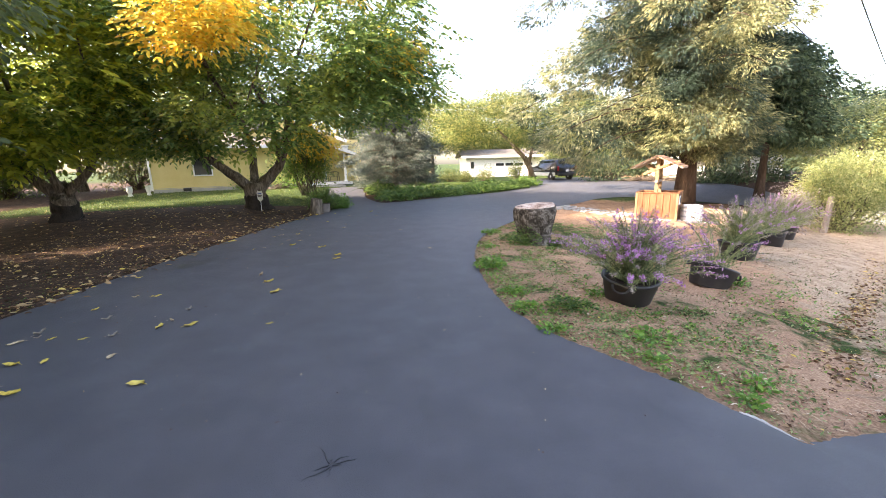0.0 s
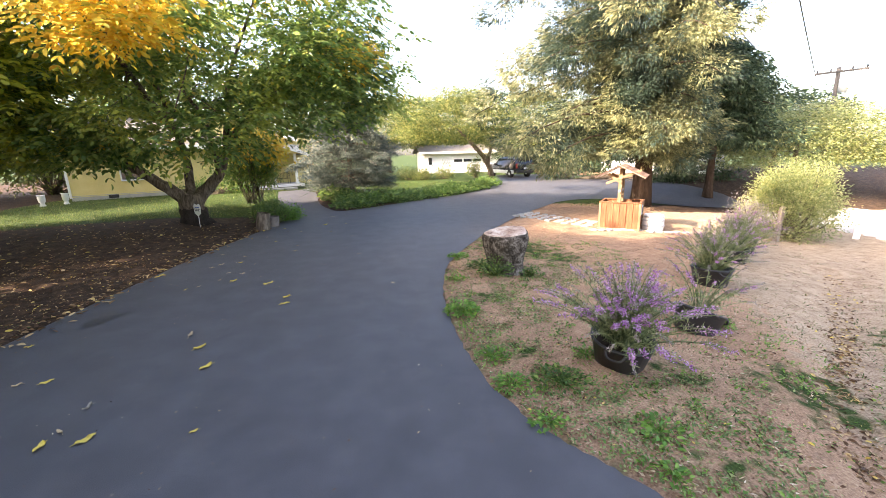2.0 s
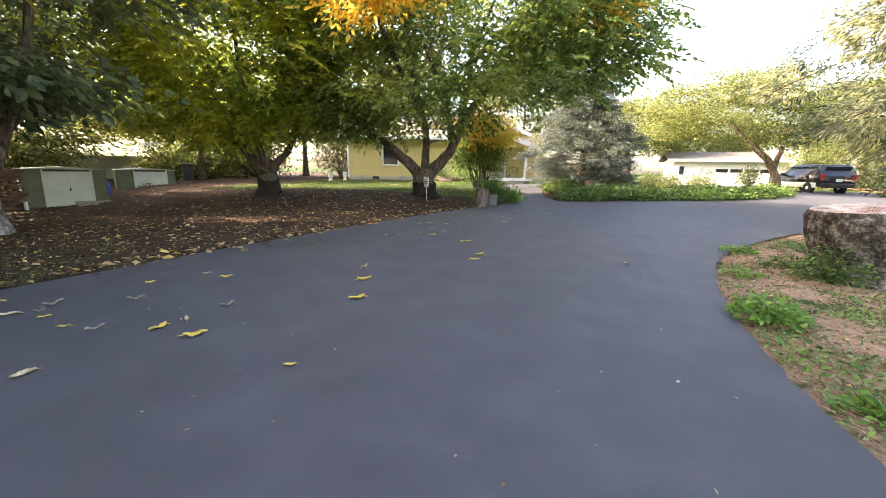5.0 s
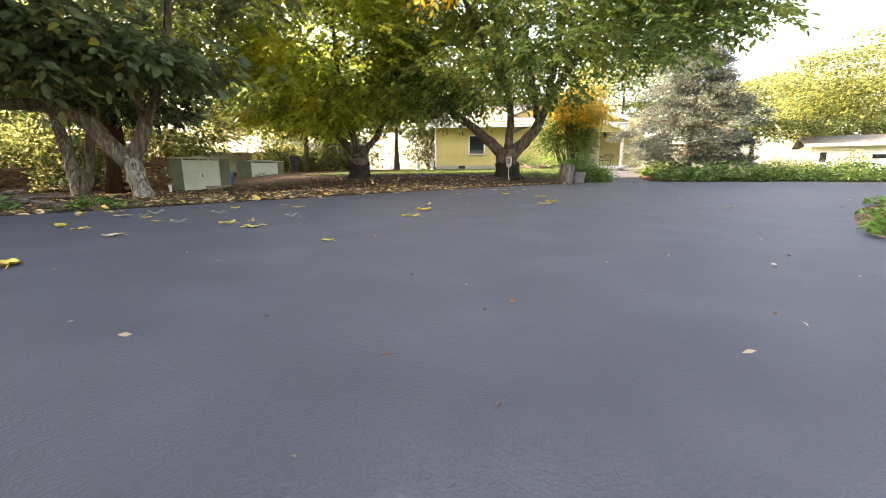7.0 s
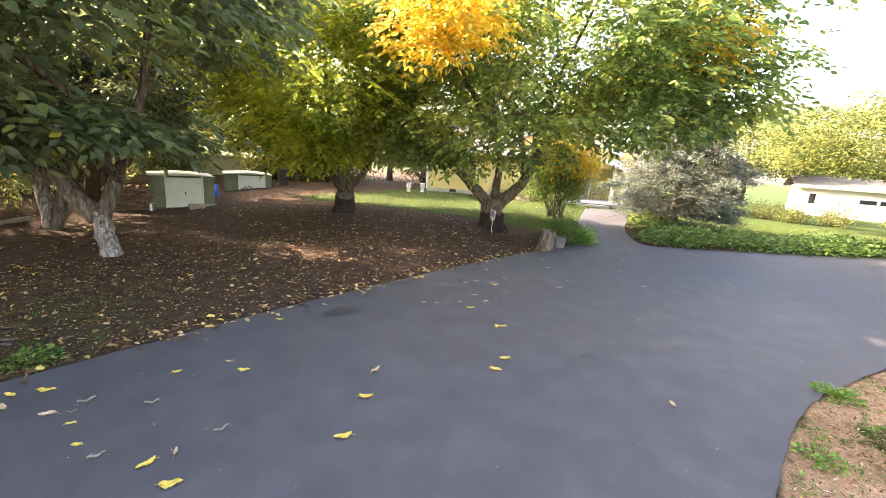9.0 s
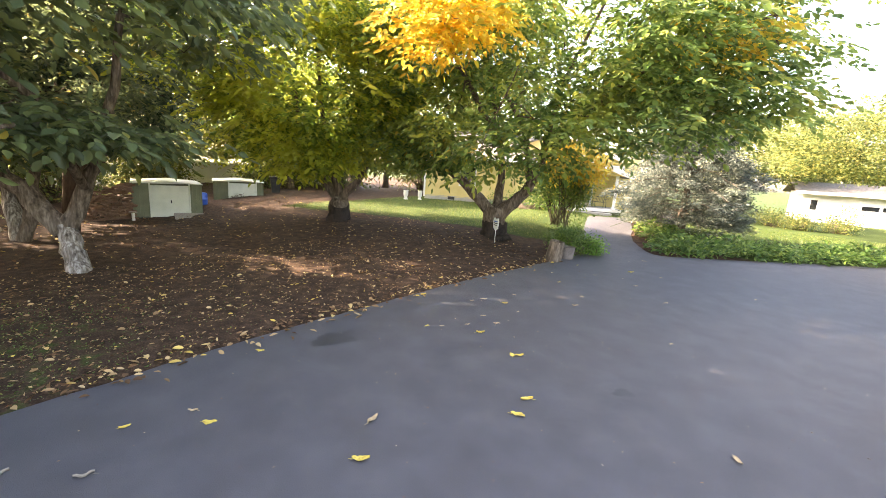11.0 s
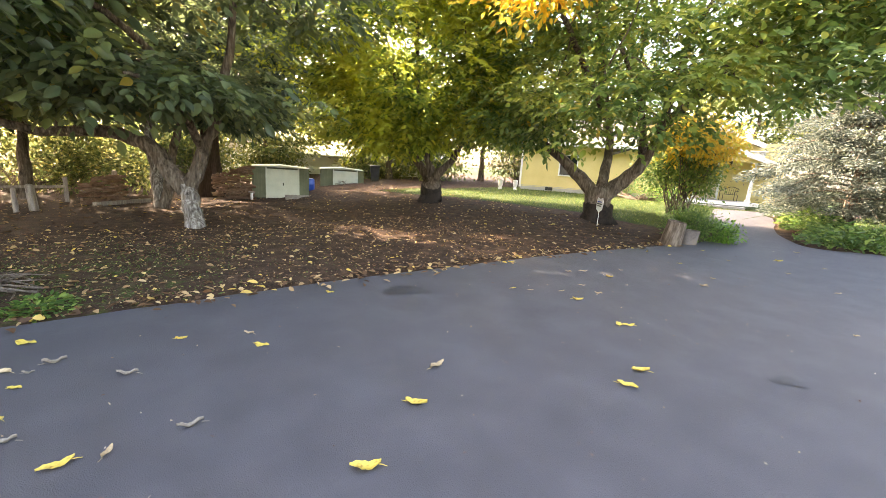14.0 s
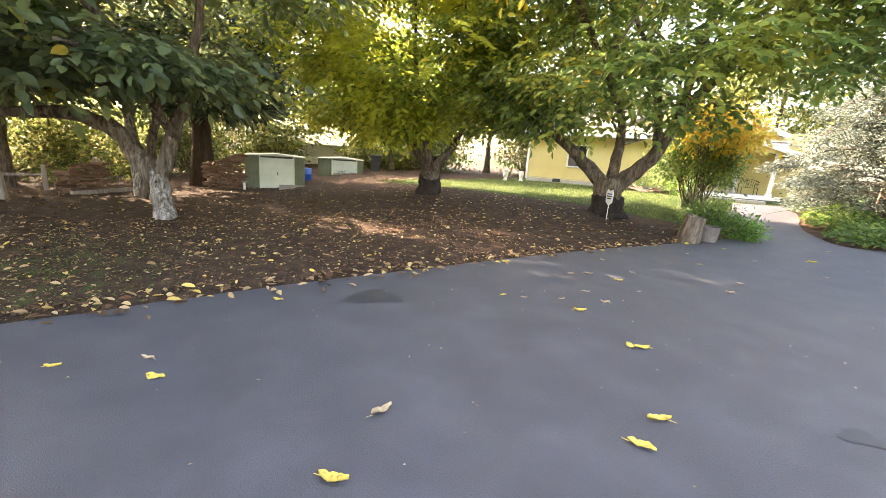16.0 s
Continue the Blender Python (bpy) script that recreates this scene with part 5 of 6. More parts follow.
def wishing_well():
    w = new("wishing_well")
    w.matrix_world = pose(5.8, 12.1, -0.36, 0, 0, -36)
    tagged(w, "reddish board wishing well with a small shake roof", "well")
    X, Y, H = 1.08, 0.9, 0.84
    for k in range(6):
        part("front_board", box((X / 6 - 0.006, 0.025, H), (X / 6 * (k + 0.5), 0, H / 2)), WOOD_RED, w)
        part("back_board", box((X / 6 - 0.006, 0.025, H), (X / 6 * (k + 0.5), Y, H / 2)), WOOD_RED, w)
    for k in range(6):
        part("side_board", box((0.025, Y / 6 - 0.006, H), (0.0, Y / 6 * (k + 0.5), H / 2)), WOOD_RED, w)
        part("side_board", box((0.025, Y / 6 - 0.006, H), (X, Y / 6 * (k + 0.5), H / 2)), WOOD_RED, w)
    for x in (0, X):
        for y in (0, Y):
            part("corner_batten", box((0.06, 0.06, H + 0.02), (x, y, H / 2)), WOOD_TAN, w)
    for (a, b, c, d) in ((X / 2, 0.0, X + 0.07, 0.07), (X / 2, Y, X + 0.07, 0.07), (0.0, Y / 2, 0.07, Y - 0.08), (X, Y / 2, 0.07, Y - 0.08)):
        part("rim_board", box((c, d, 0.035), (a, b, H + 0.02)), WOOD_RED, w)
    part("foot_board", box((X + 0.04, 0.03, 0.1), (X / 2, -0.02, 0.05)), WOOD_TAN, w)
    part("well_lid", box((X - 0.1, Y - 0.1, 0.02), (X / 2, Y / 2, H - 0.12)), SOIL, w)
    for y in (0.12, Y - 0.12):
        part("post", box((0.09, 0.09, 1.05), (X / 2 - 0.05, y, H + 0.5)), WOOD_TAN, w)
        part("rafter_tie", box((0.95, 0.035, 0.07), (X / 2, y - 0.05, H + 0.74), (0, -22, 0)), WOOD_TAN, w)
        part("rafter_tie", box((0.45, 0.035, 0.07), (X / 2 - 0.2, y - 0.05, H + 0.7), (0, 35, 0)), WOOD_TAN, w)
    part("windlass", lathe([(0.045, -0.45), (0.045, 0.45), (0, 0.45)], 10), WOOD_OLD, w).matrix_local = pose(X / 2 - 0.05, Y / 2, H + 0.35, 90, 0, 0)
    part("ridge_beam", box((0.06, Y + 0.24, 0.08), (X / 2 - 0.05, Y / 2, H + 1.03)), WOOD_TAN, w)
    for s in (-1, 1):
        roof = part("roof_panel", box((0.74, Y + 0.3, 0.035), (X / 2 - 0.05 + s * 0.335, Y / 2, H + 0.9), (0, s * 27, 0)), WOOD_OLD, w)
        for r in range(5):
            for k in range(9):
                q = 0.02 + r * 0.13
                part("shake", box((0.19, 0.132, 0.014), (X / 2 - 0.05 + s * (q + 0.06), -0.12 + 0.142 * k, H + 1.105 - 0.51 * (q + 0.06)), (0, s * 22, 0), bevel=0.003), SHAKE, roof)
    pl = part("number_board", box((0.02, 0.3, 0.26), (X + 0.03, 0.3, H - 0.2)), WHITE, w, "white board with plain dark bars")
    for k in range(3):
        part("bar", box((0.008, 0.05, 0.16), (X + 0.044, 0.21 + 0.09 * k, H - 0.2), bevel=0), DARK_METAL, pl)


def barrel():
    b = rest("half_barrel", 7.3, 11.75, -0.42, 0, "white-painted hooped barrel beside the wishing well", "barrel")
    for k in range(18):
        a0, a1 = 2 * math.pi * (k + 0.03) / 18, 2 * math.pi * (k + 0.97) / 18
        v, prof = [], [(0.25, 0.0), (0.285, 0.14), (0.295, 0.27), (0.285, 0.4), (0.26, 0.54)]
        for r, z in prof:
            v += [(r * math.cos(a0), r * math.sin(a0), z), (r * math.cos(a1), r * math.sin(a1), z), ((r - 0.025) * math.cos(a1), (r - 0.025) * math.sin(a1), z), ((r - 0.025) * math.cos(a0), (r - 0.025) * math.sin(a0), z)]
        f = [(4 * i + j, 4 * i + (j + 1) % 4, 4 * i + 4 + (j + 1) % 4, 4 * i + 4 + j) for i in range(4) for j in range(4)] + [(3, 2, 1, 0), (16, 17, 18, 19)]
        mesh("stave", v, f, WHITE, b)
    for z, r in ((0.08, 0.275), (0.22, 0.298), (0.38, 0.294), (0.48, 0.277)):
        part("hoop", lathe([(r - 0.01, z - 0.02), (r + 0.006, z - 0.02), (r + 0.006, z + 0.02), (r - 0.01, z + 0.02)], 24), CAR_SILVER, b)
    part("barrel_head", lathe([(0, 0.5), (0.24, 0.5), (0.24, 0.47), (0, 0.47)], 18), WHITE, b)


def flagstones():
    root = new("flagstone_path")
    tagged(root, "pale flagstones leading from the drive to the well", "path", kind="structure")
    rnd = random.Random(12)
    shapes = []
    for k in range(6):
        n = rnd.choice((5, 6, 7))
        pts = [((0.125 + rnd.uniform(-0.03, 0.03)) * math.cos(2 * math.pi * i / n), (0.1 + rnd.uniform(-0.03, 0.03)) * math.sin(2 * math.pi * i / n)) for i in range(n)]
        v = [(x, y, -0.03) for x, y in pts] + [(x, y, 0.025) for x, y in pts] + [(x * 0.92, y * 0.92, 0.035) for x, y in pts]
        f = [tuple(reversed(range(n))), tuple(range(2 * n, 3 * n))] + [(a * n + i, a * n + (i + 1) % n, (a + 1) * n + (i + 1) % n, (a + 1) * n + i) for a in (0, 1) for i in range(n)]
        shapes.append((v, f))
    datas = []
    spots = []
    for i in range(9):
        for j in range(4):
            t = i / 8
            spots.append((3.75 + 1.6 * t + j * 0.26 + rnd.uniform(-0.04, 0.04), 14.0 - 1.9 * t + j * 0.3 + rnd.uniform(-0.04, 0.04)))
    for i in range(9):
        spots.append((5.35 + i * 0.24, 11.55 + rnd.uniform(-0.06, 0.06)))
    for i in range(5):
        spots.append((7.0 + 0.26 * i, 11.35 + rnd.uniform(-0.1, 0.1)))
    for k, (x, y) in enumerate(spots):
        v, f = shapes[k % 6]
        if k < 6:
            ob = mesh("flagstone", v, f, FLAG, root)
            datas.append(ob.data)
        else:
            ob = new("flagstone", datas[k % 6])
            ob.parent = root
        ob.matrix_world = pose(x, y, float(land(x, y)) + 0.02, rnd.uniform(-2, 2), rnd.uniform(-2, 2), rnd.uniform(0, 360))


def potted_sage(x, y, size, seed, tilt=(0, 0), bloom=1.0, stalks=90):
    rng, rnd = np.random.default_rng(seed), random.Random(seed)
    s = rest("potted_sage", x, y, float(land(x, y)) - 0.02, rnd.uniform(0, 360), "black nursery pot with straggling purple-flowered sage", "potted plant", "potted sages on the island", tilt)
    k = size
    pot = part("pot", lathe([(0.24 * k, 0.0), (0.26 * k, 0.02), (0.33 * k, 0.33 * k), (0.345 * k, 0.34 * k), (0.345 * k, 0.37 * k), (0.32 * k, 0.37 * k), (0.31 * k, 0.27 * k)], 28, 0.01, seed), BLACK_POT, s, smooth=True)
    for a in (0, 180):
        v, f = tube(curve_through([(0.335 * k, -0.09, 0.34 * k), (0.375 * k, -0.05, 0.28 * k), (0.375 * k, 0.05, 0.28 * k), (0.335 * k, 0.09, 0.34 * k)], 4), [0.012] * 13, 6)
        mesh("handle", v, f, BLACK_POT, pot, True).matrix_local = pose(0, 0, 0, 0, 0, a)
    part("soil", lathe([(0, 0.32 * k), (0.2 * k, 0.31 * k), (0.315 * k, 0.29 * k)], 20, 0.05, seed), SOIL, s)
    v, f, LP, LD, FP, FD, DP, DD = [], [], [], [], [], [], [], []
    for i in range(stalks):
        az, out = rnd.uniform(0, 2 * math.pi), 0.08 + 0.92 * rnd.random() ** 1.35
        d = np.array((math.cos(az), math.sin(az), 0))
        h = rnd.uniform(0.45, 0.95) * k * (1.1 - 0.5 * out)
        line = curve_through([d * 0.12 * k * out + (0, 0, 0.3 * k), d * 0.4 * k * out + (0, 0, 0.3 * k + h * 0.45), d * (0.7 * k * out + 0.04) + (0, 0, 0.31 * k + h * 0.8), d * (0.98 * k * out + 0.06) + (0, 0, 0.32 * k + h * (1.0 - 0.12 * out))], 4)
        tube(line, [0.006 - 0.004 * j / 12 for j in range(13)], 4, v, f)
        P = np.array(line)
        n = 38
        t = rng.uniform(0.08, 0.76, n)
        b = np.stack([np.interp(t, np.linspace(0, 1, 13), P[:, c]) for c in range(3)], 1)
        LP.append(b)
        LD.append(rng.normal(size=(n, 3)) + (0, 0, 0.25) + d * 0.5)
        n = 46
        t = rng.uniform(0.68, 1.0, n)
        b = np.stack([np.interp(t, np.linspace(0, 1, 13), P[:, c]) for c in range(3)], 1) + rng.normal(size=(n, 3)) * 0.009
        way = rng.normal(size=(n, 3)) + d * 0.3
        (FP if rnd.random() < bloom else DP).append(b)
        (FD if len(FP) > len(FD) else DD).append(way)
    tagged(mesh("branchwork", v, f, SAGE_LEAF, s), kind="stuff")
    LP, LD = np.concatenate(LP), np.concatenate(LD)
    leaves("foliage", LP, LD, rng.uniform(0.04, 0.085, len(LP)), rng.uniform(0.007, 0.013, len(LP)), SAGE_LEAF, s, rng=rng)
    if FP:
        FP, FD = np.concatenate(FP), np.concatenate(FD)
        tagged(leaves("bloom", FP, FD, rng.uniform(0.014, 0.028, len(FP)), rng.uniform(0.01, 0.017, len(FP)), SAGE_FLOWER, s, rng=rng), "purple flower spikes", kind="stuff")
    if DP:
        DP, DD = np.concatenate(DP), np.concatenate(DD)
        tagged(leaves("dry_bloom", DP, DD, rng.uniform(0.014, 0.026, len(DP)), rng.uniform(0.006, 0.012, len(DP)), SAGE_DRY, s, rng=rng), "faded grey-mauve spikes", kind="stuff")


stump()
wishing_well()
barrel()
flagstones()
potted_sage(1.97, 4.15, 0.86, 1, (5, -5), 0.72, 150)
potted_sage(3.3, 4.85, 0.8, 2, (-12, 18), 0.6, 22)
potted_sage(4.95, 6.6, 0.9, 3, (2, 3), 0.22, 110)
potted_sage(6.7, 8.1, 0.85, 4, (-4, 3), 0.35, 100)
potted_sage(7.7, 9.0, 0.85, 5, (3, -4), 0.3, 90)


def leaning_post(x, y, h, w, tilt, mat, label):
    p = rest("fence_post", x, y, float(land(x, y)) - 0.1, 10, label, "post", "", tilt)
    part("post_shaft", box((w, w, h), (0, 0, h / 2), bevel=0.012), mat, p)
    part("post_cap", lathe([(0, h + 0.035), (w * 0.45, h + 0.01), (w * 0.62, h), (w * 0.62, h - 0.02), (0, h - 0.02)], 4), mat, p)


leaning_post(9.9, 10.3, 1.05, 0.11, (-4, 9), WOOD_OLD, "leaning weathered wooden post before the shrub")
leaning_post(13.1, 10.9, 0.85, 0.12, (0, 8), WHITE, "white wooden post at the street's edge")
bush("shrub", "big bright yellow-green shrub beside the street verge", (10.9, 10.9, -0.6), [((10.8, 10.9, 0.1), (1.1, 1.1, 0.85), 0.5), ((11.3, 11.2, 0.85), (0.8, 0.8, 0.7), 0.3), ((10.4, 10.7, 0.75), (0.55, 0.6, 0.5), 0.14), ((11.9, 11.3, 0.35), (0.6, 0.6, 0.7), 0.12)], BRIGHT, 210, 130, (0.075, 0.027), 0.16, 31, 8)
bush("shrub", "pale dry flowering shrub beside the verge pots", (8.9, 10.3, -0.5), [((8.9, 10.3, 0.0), (0.5, 0.5, 0.6), 1.0)], SAGE_DRY, 40, 90, (0.06, 0.015), 0.15, 32, 6)

# ---- by the porch path: planters, sign, shrub ----
def planters():
    a = rest("log_planter", -4.1, 12.4, None, 30, "rough brown hollow log planter leaning at the drive's edge", "planter", "", (4, 7))
    part("planter_wall", lathe([(0.19, 0), (0.195, 0.03), (0.17, 0.48), (0.165, 0.5), (0.13, 0.5), (0.12, 0.42)], 20, 0.04, 2), BARK, a, smooth=True)
    part("planter_soil", lathe([(0, 0.44), (0.13, 0.43)], 16, 0.03, 3), SOIL, a)
    b = rest("tub_planter", -4.0, 12.98, None, 15, "grey tub planter with a green shrub", "planter")
    part("planter_wall", lathe([(0.17, 0), (0.18, 0.03), (0.2, 0.28), (0.21, 0.3), (0.185, 0.3), (0.17, 0.24)], 24, 0.01, 4), CLAY, b, smooth=True)
    part("planter_soil", lathe([(0, 0.26), (0.18, 0.25)], 16, 0.03, 5), SOIL, b)
    bush("shrub", "feathery green shrub behind the log planter", (-4.25, 13.7, 0.0), [((-4.25, 13.75, 0.32), (0.5, 0.5, 0.32), 1.0)], HEDGE, 60, 110, (0.06, 0.02), 0.12, 33, 5)
    bush("shrub", "low leafy plant spilling beside the porch path", (-3.85, 14.3, 0.0), [((-3.85, 14.3, 0.14), (0.35, 0.4, 0.16), 1.0)], WEED, 24, 60, (0.09, 0.04), 0.1, 34, 4)


def yard_sign():
    s = rest("yard_sign", -6.0, 12.85, None, -30, "small white shield-shaped yard sign with dark bars", "sign")
    part("stake", box((0.02, 0.012, 0.5), (0, 0, 0.22)), WHITE, s)
    n = [(-0.13, 0.42), (-0.15, 0.62), (-0.1, 0.7), (0, 0.67), (0.1, 0.7), (0.15, 0.62), (0.13, 0.42), (0, 0.34)]
    v = [(x, -0.012, z) for x, z in n] + [(x, 0.0, z) for x, z in n]
    face = mesh("sign_face", v, [tuple(range(8)), tuple(reversed(range(8, 16)))] + [(i, i + 8, (i + 1) % 8 + 8, (i + 1) % 8) for i in range(8)], WHITE, s)
    for z, w in ((0.6, 0.18), (0.55, 0.22), (0.5, 0.16)):
        part("bar", box((w, 0.006, 0.025), (0, -0.016, z), bevel=0), BLUE_PLASTIC if z > 0.58 else DARK_METAL, face)


planters()
yard_sign()
bush("shrub", "multi-stemmed shrub with golden autumn leaves before the porch", (-5.95, 16.95, 0.3), [((-5.95, 16.85, 1.5), (1.0, 0.9, 0.55), 1.0)], WALNUT, 70, 110, (0.1, 0.055), 0.2, 35, 3, 0.3)
bush("shrub", "golden-leaved shrub top before the porch", (-5.6, 16.65, 0.3), [((-5.4, 16.55, 2.35), (0.85, 0.7, 0.6), 1.0)], GOLD, 46, 110, (0.13, 0.065), 0.2, 36, 2, 0.4)
bush("shrub", "tall golden-green screen hedge behind the parked car", (15.5, 39.5, -0.3), [((12.5, 39.5, 1.8), (3.2, 1.2, 2.4), 0.5), ((18.0, 39.0, 1.8), (4.0, 1.2, 2.4), 0.5)], YELLOWGREEN, 160, 110, (0.26, 0.08), 0.5, 37, 20)
bush("shrub", "shaded shrubs under the redwood's edge", (11.5, 30.0, -0.2), [((12.5, 29.0, 0.9), (3.2, 0.8, 1.2), 0.5), ((18.0, 24.0, 0.2), (3.2, 0.8, 0.8), 0.5)], CEDAR, 90, 100, (0.2, 0.09), 0.35, 38, 14)
bush("shrub", "sunlit yellow-leaved thicket beyond the yard fence", (-19.5, 1.0, -0.5), [((-19.5, 0.5, 0.9), (1.4, 2.8, 1.5), 0.6), ((-19.0, 3.2, 0.7), (1.0, 1.5, 1.2), 0.4)], YELLOWGREEN, 110, 100, (0.16, 0.08), 0.35, 39, 12)
bush("shrub", "green shrubs beside the house wall", (-9.0, 20.5, 0.4), [((-9.6, 21.3, 0.6), (2.6, 0.4, 0.3), 1.0)], WEED, 50, 60, (0.1, 0.05), 0.18, 40, 8)


for k, (x, y, r, h) in enumerate([(3.3, 33.3, 0.7, 1.0), (6.0, 33.9, 0.6, 1.3), (0.4, 33.0, 0.8, 0.8), (1.6, 32.4, 0.5, 0.6)]):
    bush("shrub", "small sunlit yellow-green shrub before the garage", (x, y, 0.0), [((x, y, h * 0.5), (r, r, h * 0.5), 1.0)], YELLOWGREEN, 22, 70, (0.12, 0.06), 0.2, 120 + k, 5)


def garden_urn(x, y, size):
    u = rest("garden_urn", x, y, None, 0, "small white stone urn on the lawn's edge", "urn", "urns beside the lawn")
    part("urn_foot", lathe([(0, 0), (0.15 * size, 0), (0.15 * size, 0.04), (0.11 * size, 0.08), (0.1 * size, 0.15)], 16), WHITE, u, smooth=True)
    part("urn_bowl", lathe([(0.1 * size, 0.15), (0.15 * size, 0.2), (0.17 * size, 0.32), (0.16 * size, 0.42), (0.2 * size, 0.46), (0.17 * size, 0.46), (0.14 * size, 0.4), (0, 0.38)], 18), WHITE, u, smooth=True)


garden_urn(-14.3, 18.0, 0.72)
garden_urn(-13.8, 18.5, 0.66)

# ---- utility pole and wires ----
for k, (x, y, rx, ry, h) in enumerate([(-24.5, 10.2, 1.2, 1.6, 1.6), (-22.5, 15.5, 1.2, 2.0, 1.0), (-20.5, 18.5, 2.0, 2.0, 2.4), (-18.5, 24.0, 2.5, 2.0, 2.8), (-23.5, 1.5, 1.5, 2.5, 2.0), (-27.0, 20.0, 2.0, 3.5, 3.0), (-23.0, 6.5, 1.2, 1.8, 2.3), (-24.0, 3.8, 1.2, 1.6, 2.2)]):
    z = float(land(x, y))
    bush("shrub", "tangled yellow-green shrubs along the yard's far side", (x, y, z), [((x, y, z + h * 0.5), (rx, ry, h * 0.55), 1.0)], YELLOWGREEN, 60, 80, (0.2, 0.1), 0.4, 90 + k, 10)


def utility_pole():
    p = new("utility_pole")
    p.matrix_world = pose(25.4, 22.9, -0.8, 3, -5, 0)
    tagged(p, "weathered wooden utility pole with crossarms and a transformer", "utility pole")
    v, f = tube([(0, 0, 0), (0.0, 0, 3.5), (0, 0, 7.1)], [0.14, 0.12, 0.1], 12)
    mesh("pole", v, f, POLE_GREY, p, True)
    for z, w in ((6.85, 2.2), (4.95, 1.6)):
        arm = part("crossarm", box((w, 0.1, 0.12), (0, -0.15, z), (0, 0, -47)), POLE_GREY, p)
        for q in (-0.46, -0.2, 0.2, 0.46):
            c, s_ = math.cos(radians(-47)), math.sin(radians(-47))
            part("insulator", lathe([(0.03, 0), (0.05, 0.05), (0.03, 0.1), (0.045, 0.14), (0, 0.16)], 8, shift=(w * q * c, w * q * s_ - 0.15, z + 0.06)), DARK_METAL, arm)
    part("transformer", lathe([(0, 0), (0.2, 0.0), (0.22, 0.05), (0.22, 0.7), (0.18, 0.78), (0, 0.8)], 16, shift=(0.05, -0.35, 5.7)), CAR_SILVER, p, "grey transformer can", True)
    for k, start, end in (((0, (29.3, 29.6, 6.1), (-6.3, 0.1, 6.8)), (1, (31.3, 29.6, 6.5), (-4.3, -0.9, 7.2)), (2, (24.8, 23.3, 6.1), (40.0, 60.0, 7.0)))):
        w = new("power_line")
        tagged(w, "thin black overhead power line", "cable", "overhead lines")
        a = Vector(start)
        b = Vector(end)
        pts = [a.lerp(b, t) - Vector((0, 0, 0.8 * t * (1 - t))) for t in np.linspace(0, 1, 24)]
        v, f = tube(pts, [0.024] * 24, 5)
        mesh("wire", v, f, DARK_METAL, w)


utility_pole()
street = mesh("street", [(x, y, -0.78 - 0.004 * abs(y) * 0) for x, y in ((13.9, -30), (20.0, -30), (20.0, 60), (13.9, 60))], [(0, 1, 2, 3)], CONCRETE)
tagged(street, "pale sunlit street surface beyond the verge", "road", kind="structure")


# ---- ground cover, grass, weeds, litter ----
def scatter(name, label, pts, mat, length, width, rise, seed, category, lift=0.01, full=False):
    """Small leaves or blades laid or standing on the land at the given plan points."""
    rng = np.random.default_rng(seed)
    n = len(pts)
    a = rng.uniform(0, 2 * math.pi, n)
    way = np.stack([np.cos(a), np.sin(a), rng.uniform(*rise, n)], 1)
    base = np.column_stack([pts, land(pts[:, 0], pts[:, 1]) + lift])
    ob = leaves(name, base, way, rng.uniform(*length, n), rng.uniform(*width, n), mat, None, 0.2, rng, full)
    return tagged(ob, label, category, kind="stuff")


rng = np.random.default_rng(77)


def off_drive(p, least=0.0):
    return p[~inside(p[:, 0], p[:, 1]) & (edge_distance(p[:, 0], p[:, 1]) > least)]


p = np.column_stack([rng.uniform(-17, -4.4, 9000), rng.uniform(-1, 13.5, 9000)])
keep = rng.random(9000) < 0.25 + 0.75 * np.exp(-np.minimum(np.hypot(p[:, 0] + 6.5, p[:, 1] - 11), np.hypot(p[:, 0] + 6.5, p[:, 1] - 3)) / 2.5)
scatter("leaf_litter", "fallen brown and yellow leaves over bare earth", off_drive(p[keep]), LITTER, (0.03, 0.1), (0.018, 0.05), (-0.1, 0.35), 1, "leaf litter", 0.025, True)
t = rng.uniform(-1, 12.5, 480)
p = np.column_stack([np.interp(t, [-1, 3.5, 8, 12.5], [-4.63, -4.6, -4.53, -4.1]) + rng.normal(-0.08, 0.12, 480), t])
scatter("leaf_litter", "yellow and tan leaves gathered along the drive's edge", p, LITTER, (0.05, 0.11), (0.025, 0.055), (-0.1, 0.4), 2, "leaf litter", 0.03, True)
p = np.column_stack([rng.uniform(0.4, 10, 42000), rng.uniform(1.2, 13.5, 42000)])
p = p[rng.random(len(p)) < np.clip(1.2 - np.hypot(p[:, 0] - 2, p[:, 1] - 4) / 9, 0.15, 1)]
scatter("bark_and_straw", "dry straw and bark chips over the island", off_drive(p, 0.02), CHIPS, (0.02, 0.07), (0.004, 0.016), (-0.15, 0.25), 3, "mulch", 0.018)
p = np.column_stack([rng.uniform(-19, -4.2, 60000), rng.uniform(11.5, 24, 60000)])
p = p[(p[:, 1] > 13.0 + 0.33 * (p[:, 0] + 11)) & (p[:, 0] > -15)]
scatter("grass", "short mown lawn grass before the house", off_drive(p, 0.1), BLADE, (0.04, 0.09), (0.008, 0.016), (0.8, 2.5), 4, "grass")
p = np.column_stack([rng.uniform(-3, 10, 26000), rng.uniform(17, 30, 26000)])
p = off_drive(p, 0.8)
scatter("grass", "sunlit lawn grass behind the bed", p, BLADE, (0.05, 0.1), (0.012, 0.02), (0.8, 2.5), 5, "grass")


